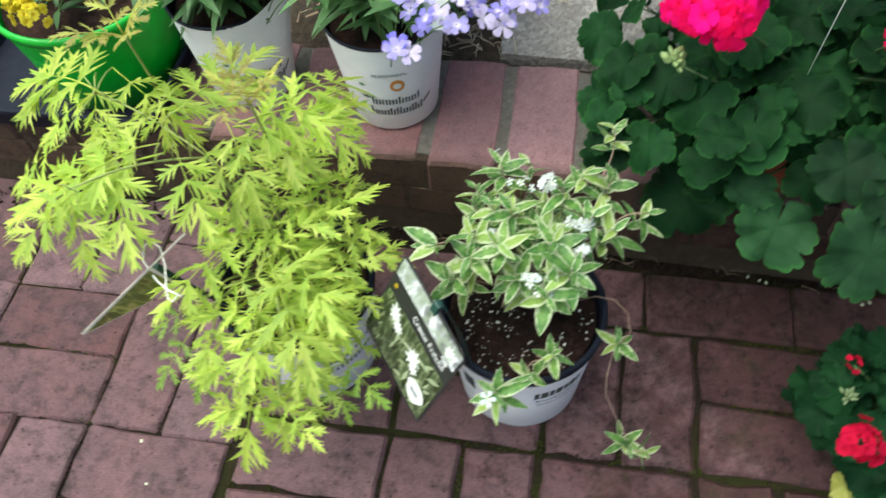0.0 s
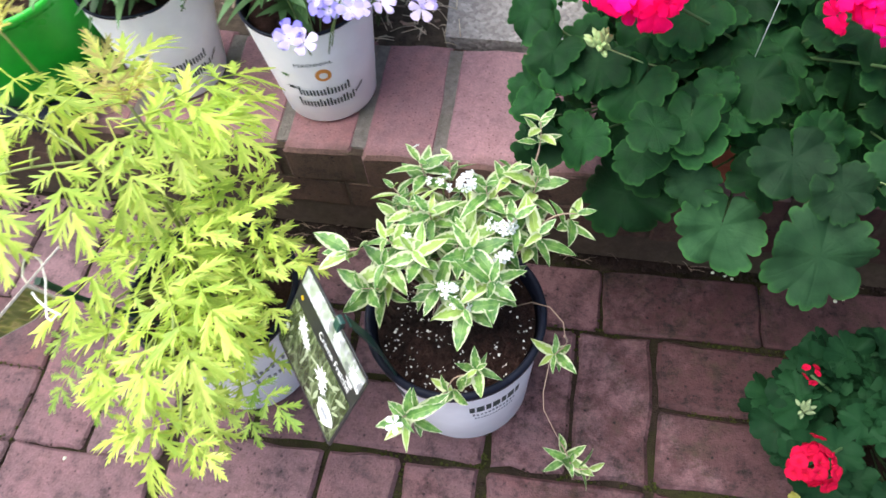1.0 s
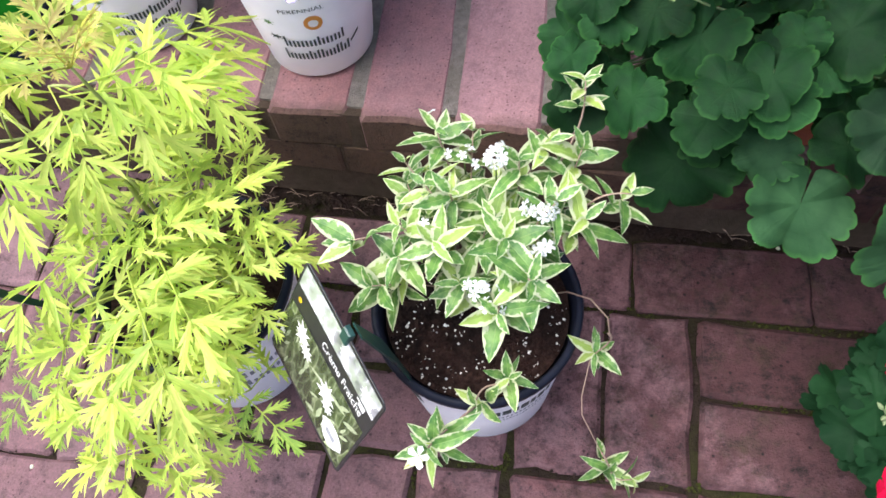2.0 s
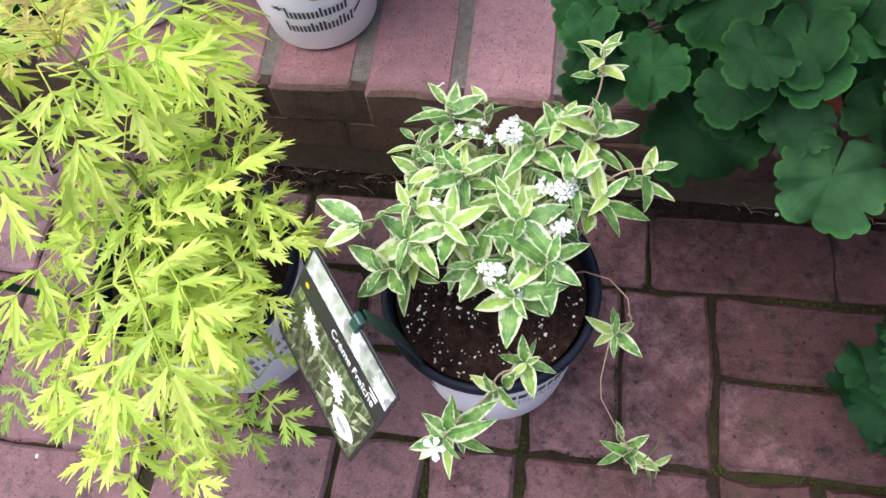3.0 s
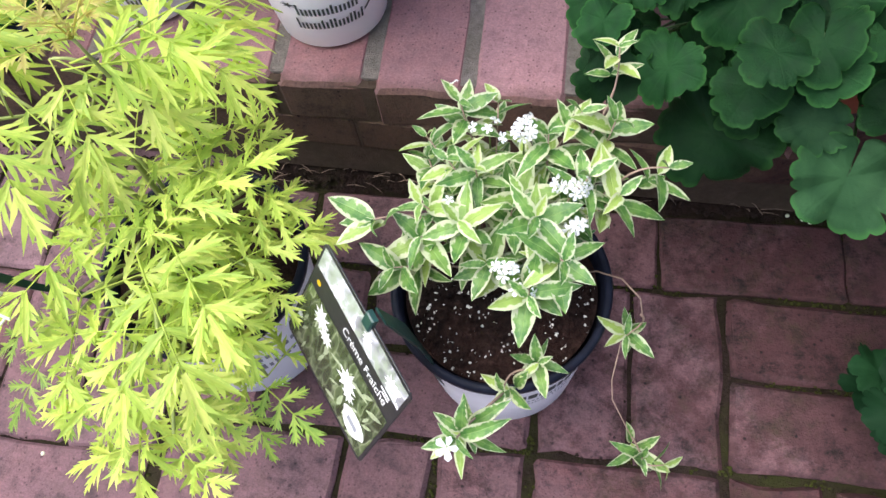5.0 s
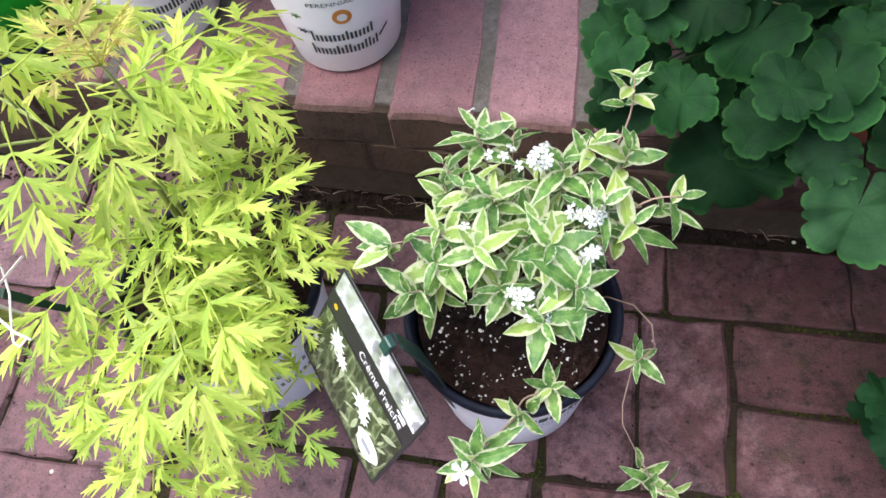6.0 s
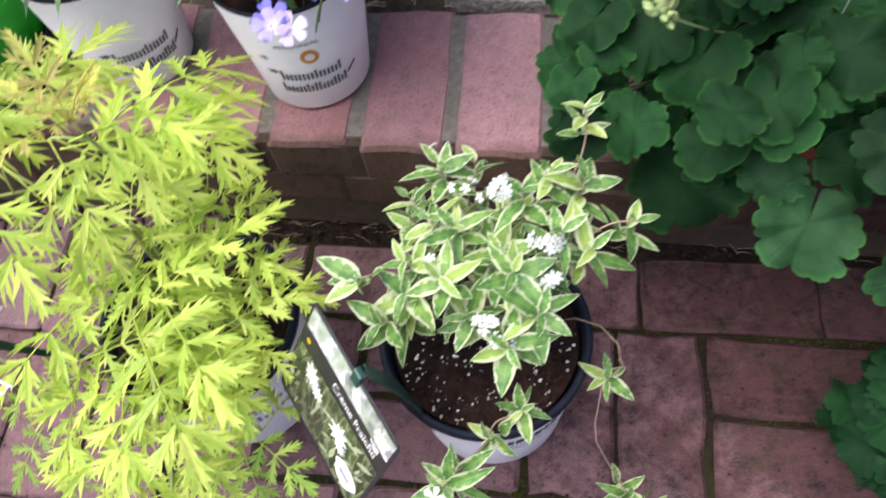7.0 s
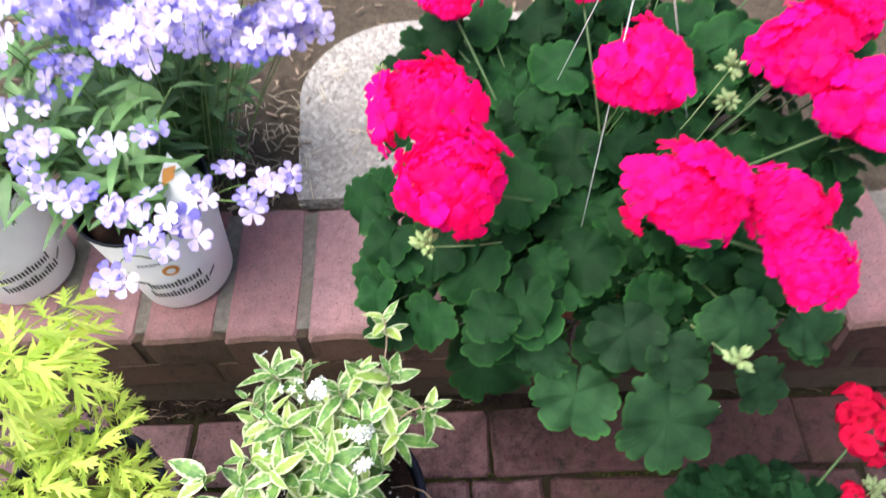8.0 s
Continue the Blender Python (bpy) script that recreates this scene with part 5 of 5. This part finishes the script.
# ---- yellow flower in the green pot ----
yel = thing("yellow_flower", "small yellow bedding flower in the green pot", "potted flower", (P5[0], P5[1], P5[2] + 0.143))
Y_FLORETS = [as_mesh("yellow_floret", floret(120 + k, 8, 0.5, 0.3, 0.0, 0.2), M_GOLD) for k in range(2)]
for i in range(26):
    d = heading(i * 2.39996, rv.uniform(0.2, 1.2))
    b0 = Vector(yel.location)
    p = b0 + Vector((d.x * 0.075, d.y * 0.075, d.z * 0.06))
    stem(yel, arc(b0, p, 0.01, 4), 0.0012, 0.0008, M_STEM)
    for j in range(3):
        part("leaf", rv.choice(V_LEAVES), None, yel, "", facing(p, heading(rv.uniform(0, 6.28), 0.2), (0, 0, 1), 0.035))
for c in ((-0.815, 0.035, 0.385), (-0.845, 0.055, 0.39), (-0.80, 0.075, 0.40)):
    flower_head(yel, c, 0.020, 16, Y_FLORETS, rv, Vector(yel.location), "yellow flower head")

# ---- plant tags ----
def tag_frame(origin, along, down):
    """The pose of a tag: x along its top edge, y up its face, z out of its face."""
    x = Vector(along).normalized()
    y = -Vector(down)
    y = (y - x * y.dot(x)).normalized()
    z = x.cross(y)
    return Matrix.Translation(origin) @ Matrix((x, y, z)).transposed().to_4x4()


def flat_patch(pts, z=0.0):
    bm = bmesh.new()
    bm.faces.new([bm.verts.new((x, y, z)) for x, y in pts])
    return bm


def rect(x0, x1, y0, y1):
    return [(x0, y0), (x1, y0), (x1, y1), (x0, y1)]


T0 = Vector((-0.2845, -0.2365, 0.352))
TM = tag_frame(T0, Vector((0.074, -0.099, -0.0098)), Vector((-0.050, -0.027, -0.1048)))
TW, TH = 0.129, 0.124
tag1 = thing("plant_tag", "square black-edged plant tag with a blossom photo on a stake", "plant tag", T0)
card = chamfer_box(TW, TH, 0.0012, 0.0002)
for v in card.verts:
    v.co += Vector((TW / 2, -TH / 2, -0.0012))
part("card", card, M_BLACK, tag1, "black card edge", TM, smooth=False)
E1 = 0.003
part("pale_strip", flat_patch(rect(E1, TW - E1, -0.027, -E1), 0.0004), M_PHOTO_PALE, tag1, "pale blossom photo strip", TM, smooth=False)
part("photo", flat_patch(rect(E1, TW - E1, -TH + E1 * 1.5, -0.049), 0.0004), M_PHOTO, tag1, "photo of variegated leaves", TM, smooth=False)
txt = bpy.data.curves.new("tag_text", "FONT")
txt.body = "Cr\u00e8me Fra\u00eeche"
txt.size, txt.align_x, txt.align_y, txt.extrude = 0.0115, "LEFT", "CENTER", 0.0
tmp = bpy.data.objects.new("tag_text", txt)
scene.collection.objects.link(tmp)
bpy.context.view_layer.update()
tme = bpy.data.meshes.new_from_object(tmp.evaluated_get(bpy.context.evaluated_depsgraph_get()))
bpy.data.objects.remove(tmp)
tme.materials.clear()
tme.materials.append(M_TAG_WHITE)
wide = max(v.co.x for v in tme.vertices)
part("lettering", tme, None, tag1, "white lettering", TM @ pose(0.052, -0.0385, 0.0007) @ Matrix.Diagonal((0.064 / wide, 1, 1, 1)))
for i in range(2):
    part("print_bar", flat_patch(rect(0.105 + 0.003 * i, 0.117, -0.0285 - 0.0032 * i - 0.0018, -0.0285 - 0.0032 * i), 0.0008), M_TAG_WHITE, tag1, "small white printed bar", TM, smooth=False)
rt_ = random.Random(5)


def flat_star(cx, cy, r, n, rnd):
    pts = []
    for i in range(2 * n):
        q = r * (rnd.uniform(0.8, 1.1) if i % 2 == 0 else rnd.uniform(0.35, 0.55))
        pts.append((cx + q * math.cos(math.pi * i / n), cy + q * math.sin(math.pi * i / n)))
    bm = bmesh.new()
    c = bm.verts.new((cx, cy, 0.0008))
    ring = [bm.verts.new((x, y, 0.0008)) for x, y in pts]
    for i in range(len(ring)):
        bm.faces.new((c, ring[i], ring[(i + 1) % len(ring)]))
    return bm


M_PRINT_LEAF = plain("pale printed leaf", (0.27, 0.31, 0.19), 0.3, wear=0.35, scale=400)
for _ in range(26):
    cx, cy, a, l = rt_.uniform(0.012, TW - 0.012), rt_.uniform(-TH + 0.012, -0.056), rt_.uniform(0.2, 1.6), rt_.uniform(0.006, 0.011)
    w = l * rt_.uniform(0.16, 0.3)
    spots_ = [(cx + u * l * math.cos(a) - v * w * math.sin(a), cy + u * l * math.sin(a) + v * w * math.cos(a)) for u, v in ((-1, 0), (-0.3, -1), (0.4, -0.8), (1, 0), (0.4, 0.8), (-0.3, 1))]
    part("printed_leaf", flat_patch(spots_, 0.00055 + 0.00001 * _), M_PRINT_LEAF, tag1, "", TM, smooth=False)
for cx, cy, r in ((0.030, -0.062, 0.013), (0.042, -0.071, 0.010), (0.080, -0.074, 0.014), (0.087, -0.083, 0.009), (0.008, -0.09, 0.006), (0.075, -0.014, 0.007), (0.11, -0.016, 0.008)):
    part("printed_blossom", flat_star(cx, cy, r, 9, rt_), M_TAG_WHITE, tag1, "white printed blossom", TM, smooth=False)
logo = [(0.104 + 0.017 * math.cos(t_ * math.pi / 9) * (1.0 if t_ < 9 else 0.8), -0.100 + 0.0125 * math.sin(t_ * math.pi / 9)) for t_ in range(18)]
part("white_badge", flat_patch(logo, 0.0008), M_TAG_WHITE, tag1, "white oval badge", TM, smooth=False)
part("badge_mark", flat_patch(rect(0.097, 0.111, -0.103, -0.097), 0.0011), M_INK_GREY, tag1, "", TM, smooth=False)
part("yellow_dot", flat_patch([(0.012 + 0.0028 * math.cos(t_), -0.038 + 0.0028 * math.sin(t_)) for t_ in [i * 0.6283 for i in range(10)]], 0.0008), M_GOLD, tag1, "yellow printed dot", TM, smooth=False)
clip_ = TM @ Vector((0.068, -0.002, 0.0))
foot = Vector((-0.222, -0.262, 0.165))
stk = bmesh.new()
side = Vector((0.62, -0.78, 0)).normalized() * 0.012
thick = Vector((0.001, 0.001, 0.0012))
a_, b_, c_ = clip_ + Vector((0.006, 0.006, -0.004)), clip_.lerp(foot, 0.5) + Vector((0.004, 0.006, 0.006)), foot
pts = [(a_, 0.6), (b_, 1.0), (c_, 0.7)]
ring = [[stk.verts.new(p + side * w * s + thick * u) for s, u in ((-1, 0), (1, 0), (1, 1), (-1, 1))] for p, w in pts]
for q0, q1 in zip(ring, ring[1:]):
    for i in range(4):
        stk.faces.new((q0[i], q0[(i + 1) % 4], q1[(i + 1) % 4], q1[i]))
stk.faces.new(ring[0][::-1])
stk.faces.new(ring[-1])
bmesh.ops.recalc_face_normals(stk, faces=stk.faces)
part("stake", stk, M_STAKE, tag1, "dark green plastic stake", smooth=False)
cl = chamfer_box(0.010, 0.014, 0.005, 0.001)
part("clip", cl, M_STAKE, tag1, "dark green clip", TM @ pose(0.068, 0.0, -0.002), smooth=False)

# tag of the golden elder, seen nearly edge-on, with a tied string
T2 = Vector((-0.484, -0.279, 0.415))
t2d = Vector((-0.133, -0.067, -0.115))
TM2 = tag_frame(T2, t2d, Vector((0.05, -0.05, -1.0)))
tag2 = thing("plant_tag", "pointed golden-leaf plant tag on a stake tied with white string", "plant tag", T2)
BLADE = [(0.0, 0.0), (0.0, -0.0016), (0.058, -0.0016), (0.066, -0.030), (0.105, -0.030), (0.185, -0.003), (0.185, 0.0)]
card = bmesh.new()
fore, aft = [[card.verts.new((x, y, z)) for x, y in BLADE] for z in (0.0, -0.0012)]
card.faces.new(fore)
card.faces.new(aft[::-1])
for i in range(7):
    card.faces.new((fore[i], aft[i], aft[(i + 1) % 7], fore[(i + 1) % 7]))
bmesh.ops.recalc_face_normals(card, faces=card.faces)
part("card", card, M_TAG_EDGE, tag2, "beige card edge", TM2, smooth=False)
INNER = [(0.062, -0.0018), (0.067, -0.0285), (0.105, -0.0285), (0.180, -0.003)]
part("photo", flat_patch(INNER, 0.0005), M_PHOTO_GOLD, tag2, "golden foliage photo", TM2, smooth=False)
part("photo_back", flat_patch(INNER[::-1], -0.0018), M_PHOTO_GOLD, tag2, "", TM2, smooth=False)
part("stake", tube([(-0.535, -0.285, 0.355), (-0.528, -0.272, 0.30), (-0.500, -0.235, 0.17)], 0.005, 0.003, 4), M_STAKE, tag2, "dark green plastic stake", smooth=False)
loop = [(-0.543, -0.283, 0.370), (-0.543, -0.273, 0.374), (-0.537, -0.268, 0.375), (-0.527, -0.273, 0.373), (-0.517, -0.290, 0.368), (-0.508, -0.314, 0.364), (-0.504, -0.323, 0.362), (-0.498, -0.326, 0.362), (-0.494, -0.319, 0.364)]
part("string", tube(loop, 0.0009, 0.0009, 6), M_STRING, tag2, "tied white string")
tail = [(-0.543, -0.280, 0.370), (-0.541, -0.288, 0.369), (-0.531, -0.297, 0.368), (-0.519, -0.308, 0.367), (-0.503, -0.317, 0.367), (-0.489, -0.321, 0.366)]
part("string", tube(tail, 0.0009, 0.0011, 6), M_STRING, tag2, "loose string end")

# small tag in the phlox pot
T3 = Vector((-0.316, 0.085, 0.455))
tag3 = thing("plant_tag", "pointed white and orange plant tag in the phlox pot", "plant tag", T3)
TM3 = tag_frame(T3, Vector((1, 0.1, 0)), Vector((0.0, -0.5, -0.9)))
bm = bmesh.new()
for z in (0, -0.001):
    bm.faces.new([bm.verts.new((x, y, z)) for x, y in ((0.013, 0.0), (0.028, -0.028), (0.028, -0.075), (-0.004, -0.075), (-0.004, -0.028))])
part("card", bm, M_TAG_WHITE, tag3, "", TM3, smooth=False)
part("print", flat_patch([(0.004, -0.016), (0.018, -0.014), (0.012, -0.028), (-0.002, -0.034)], 0.0005), M_ORANGE, tag3, "orange print", TM3, smooth=False)

# ---- litter ----
rl = random.Random(61)
chips = bmesh.new()
chip_v, chip_f = [], []
for _ in range(900):
    x, y = rl.uniform(-1.1, 0.75), rl.uniform(0.235, 0.9)
    a, l, w = rl.uniform(0, 6.28), rl.uniform(0.006, 0.026), rl.uniform(0.002, 0.006)
    if -0.24 < x and y < 0.62:
        if rl.random() < 0.9 or y > 0.26:
            continue
    z = 0.167 + rl.uniform(0.002, 0.010) + (0.018 if -0.26 < x and y < 0.62 else 0)
    c, s = math.cos(a), math.sin(a)
    t_ = rl.uniform(-0.4, 0.4)
    k0 = len(chip_v)
    for u, v_, h in ((-1, -1, 0), (1, -0.6, t_), (1, 0.7, t_), (-1, 1, 0)):
        for up in (0, 0.0015):
            chip_v.append((x + (u * l * c - v_ * w * s) / 2, y + (u * l * s + v_ * w * c) / 2, z + h * l / 2 + up))
    for f in ((0, 2, 4, 6), (1, 7, 5, 3), (0, 1, 3, 2), (2, 3, 5, 4), (4, 5, 7, 6), (6, 7, 1, 0)):
        chip_f.append([k0 + q for q in f])
chips.free()
me = bpy.data.meshes.new("bark_chips")
me.from_pydata(chip_v, [], chip_f)
me.materials.append(M_CHIP)
tagged(new("bark_chips", me), "scattered brown bark chips on the planting bed", "mulch", kind="stuff")
straw = bmesh.new()
for _ in range(70):
    x, y = rl.uniform(-0.6, -0.15), rl.uniform(0.232, 0.5)
    a, l = rl.uniform(0, 6.28), rl.uniform(0.015, 0.04)
    z = 0.178 + (0.012 if x > -0.25 else 0)
    tube([(x, y, z), (x + l * 0.5 * math.cos(a), y + l * 0.5 * math.sin(a), z + 0.003), (x + l * math.cos(a), y + l * math.sin(a), z)], 0.0008, 0.0005, 4, straw)
for _ in range(150):
    x, y = rl.uniform(-0.43, -0.24), rl.uniform(0.236, 0.46)
    a, l = rl.uniform(0, 6.28), rl.uniform(0.010, 0.032)
    tube([(x, y, 0.176), (x + l * 0.5 * math.cos(a), y + l * 0.5 * math.sin(a), 0.1775 + rl.uniform(0, 0.002)), (x + l * math.cos(a), y + l * math.sin(a), 0.177)], rl.uniform(0.0006, 0.0014), 0.0005, 4, straw)
tagged(part("straw", straw, M_STRAW), "thin dry straw bits on the planting bed", "mulch", kind="stuff")
twigs = bmesh.new()
for _ in range(90):
    x, y = rl.uniform(-0.6, 0.45), rl.uniform(0.0, 0.03)
    a, l = rl.uniform(-0.9, 0.9) + rl.choice((0, 3.14)), rl.uniform(0.008, 0.035)
    end = (x + l * math.cos(a), min(0.034, max(-0.012, y + 0.5 * l * math.sin(a))), rl.uniform(0.001, 0.012))
    tube([(x, y, 0.0), ((x + end[0]) / 2, (y + end[1]) / 2, end[2] * 0.8 + 0.002), end], 0.0006, 0.0003, 4, twigs)
tagged(part("twig_litter", twigs, M_CHIP), "thin dry roots and twigs on the soil strip", "litter", kind="stuff")
crumb = [(rl.uniform(-1.2, 0.8), rl.uniform(0.0, 0.035), rl.uniform(-0.006, 0.004)) for _ in range(1300)]
tagged(grains("soil_crumb", None, M_DIRT, crumb, 0.0035, rl), "damp soil crumbs along the step's foot", "soil")
for x, y in ((0.161, 0.004), (0.145, 0.007), (0.170, 0.000), (-0.664, -0.360), (-0.635, -0.415), (0.30, -0.02), (0.31, -0.015), (-0.29, -0.44)):
    b = lathe([(0.0001, 0.0), (0.0026, 0.0006), (0.0022, 0.0014), (0.0001, 0.0018)], 7)
    for v in b.verts:
        v.co.x *= rl.uniform(0.6, 1.3)
    tagged(part("fallen_petal", b, M_WHITE_PETAL, None, "", pose(x, y, 0.0005, 0, 0, rl.uniform(0, 360))), "tiny fallen white petal on the bricks", "petal", "fallen petals")

# ---- bricks: step, then paving ----
rb_ = random.Random(71)
HEADERS = []
for _ in range(6):
    hb = chamfer_box(0.0955, 0.208, 0.058, 0.0050, 0.0018, rb_, 4)
    hb.normal_update()
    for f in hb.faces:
        f.material_index = 0 if f.normal.y > -0.5 else 2 if f.normal.z > 0.3 else 1  # the exposed end is grimy, its chamfer a tone between
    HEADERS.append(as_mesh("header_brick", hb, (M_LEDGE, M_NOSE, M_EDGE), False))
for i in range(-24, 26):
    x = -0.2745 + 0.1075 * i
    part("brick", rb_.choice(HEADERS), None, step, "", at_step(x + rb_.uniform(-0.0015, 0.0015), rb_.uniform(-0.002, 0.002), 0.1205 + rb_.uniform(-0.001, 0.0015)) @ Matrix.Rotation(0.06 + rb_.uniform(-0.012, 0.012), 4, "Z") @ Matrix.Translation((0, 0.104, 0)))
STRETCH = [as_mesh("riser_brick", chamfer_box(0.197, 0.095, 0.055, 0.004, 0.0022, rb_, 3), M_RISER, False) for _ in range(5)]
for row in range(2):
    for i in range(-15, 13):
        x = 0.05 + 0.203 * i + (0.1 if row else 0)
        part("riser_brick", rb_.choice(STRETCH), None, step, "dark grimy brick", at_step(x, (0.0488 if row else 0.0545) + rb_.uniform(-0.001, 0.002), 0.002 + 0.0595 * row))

pave = thing("pavement", "red-brown brick paving in a basketweave with mossy joints", "paving", (0, -0.5, 0), kind="structure")
PAVERS = [as_mesh("paver", chamfer_box(0.1915, 0.0918, 0.05, 0.0045, 0.0030, rb_, 4), M_FLOOR, False) for _ in range(10)]
BROAD = [as_mesh("paver", chamfer_box(0.2040, 0.1005, 0.05, 0.0035, 0.0020, rb_, 4), M_FLOOR, False) for _ in range(8)]
HALVES = [as_mesh("paver_cut", chamfer_box(0.108, 0.0945, 0.05, 0.0035, 0.0016, rb_), M_FLOOR, False) for _ in range(2)]
ENDS = [as_mesh("paver_cut", chamfer_box(0.180, 0.1005, 0.05, 0.0035, 0.0020, rb_, 4), M_FLOOR, False) for _ in range(3)]
COURSE = [as_mesh("paver", chamfer_box(0.2030, 0.0930, 0.05, 0.0030, 0.0016, rb_, 4), M_FLOOR, False) for _ in range(4)]
REST, MOSSY = [], []


def paver(x, y, upright, shapes):
    m = pose(x + rb_.uniform(-0.001, 0.001), y + rb_.uniform(-0.001, 0.001), -0.05 + rb_.uniform(-0.0018, 0.0018), rb_.uniform(-0.6, 0.6), rb_.uniform(-0.4, 0.4), (90 if upright else 0) + rb_.uniform(-0.8, 0.8) + rb_.choice((0, 180)))
    MOSSY.append((x, y, upright))
    if -1.2 < x < 0.9 and -1.05 < y:
        part("brick", rb_.choice(shapes), None, pave, "", m)
    else:
        REST.append(m)


def weave(x0, y0, wide, deep, cols, rows, flip, shapes):
    """Pairs of bricks, turned from cell to cell; x0, y0: the cell grid's upper left corner."""
    for c in cols:
        for r in rows:
            cx, cy = x0 + wide * (c + 0.5), y0 - deep * (r + 0.5)
            upright = (c + r + flip) % 2 == 0
            for k in (-0.25, 0.25):
                paver(cx + (k * wide if upright else 0), cy + (0 if upright else k * deep), upright, shapes)


# the course along the step's foot, then the two fields of the weave
for i in range(-2, 27):
    paver(0.1015 + 0.205 * i, -0.0505, False, COURSE)
paver(-0.474, -0.0505, False, HALVES)
weave(-0.529, -0.1, 0.2, 0.1985, range(0, 30), range(0, 30), 0, PAVERS)
weave(-0.956 - 0.2075 * 28, -0.142, 0.2075, 0.2045, range(0, 30), range(0, 30), 1, BROAD)
for c in range(0, 30):
    x = -0.956 - 0.2075 * 28 + 0.2075 * c
    if c % 2 == 0:
        for k in (0.0519, 0.1556):
            paver(x + k, -0.0505, True, ENDS)
    else:
        paver(x + 0.10375, -0.0915, False, BROAD)
        paver(x + 0.10375, 0.0105, False, BROAD)
proto = chamfer_box(0.1965, 0.0960, 0.05, 0.0035)
pv = [v.co.copy() for v in proto.verts]
pf = [[v.index for v in f.verts] for f in proto.faces]
proto.free()
rest_v, rest_f = [], []
for m in REST:
    k0 = len(rest_v)
    rest_v += [(m @ v)[:] for v in pv]
    rest_f += [[k0 + i for i in f] for f in pf]
me = bpy.data.meshes.new("outer_bricks")
me.from_pydata(rest_v, [], rest_f)
me.materials.append(M_FLOOR_REST)
tagged(part("outer_bricks", me, None, pave), kind="stuff")

# moss and grit that fill the joints
rm = random.Random(81)
moss_spots, grit_spots = [], []
for x, y, upright in MOSSY:
    if not (-1.15 < x < 0.65 and -0.75 < y):
        continue
    hx, hy = (0.05, 0.1) if upright else (0.1, 0.05)
    for _ in range(90):
        u = rm.uniform(-1, 1)
        px, py = (x + u * hx, y - hy + rm.gauss(0, 0.0026)) if rm.random() < hx / (hx + hy) else (x + hx + rm.gauss(0, 0.003), y + u * hy)
        if py > 0.005:
            continue
        amount = 0.30 * math.exp(-((px + 0.02) ** 2 + (py + 0.22) ** 2) / 0.05) + noise.noise(Vector((px * 7, py * 7, 4))) + 0.4 * noise.noise(Vector((px * 25, py * 25, 9)))
        if amount > 0.16:
            moss_spots.append((px, py, rm.uniform(-0.0055, -0.0018)))
        elif rm.random() < 0.5:
            grit_spots.append((px, py, rm.uniform(-0.006, -0.002)))
tagged(grains("moss", None, M_MOSS, moss_spots, 0.0023, rm), "green moss tufts in the paving joints", "moss")
tagged(grains("grit", None, M_DIRT, grit_spots, 0.0022, rm), "dark grit in the paving joints", "soil")
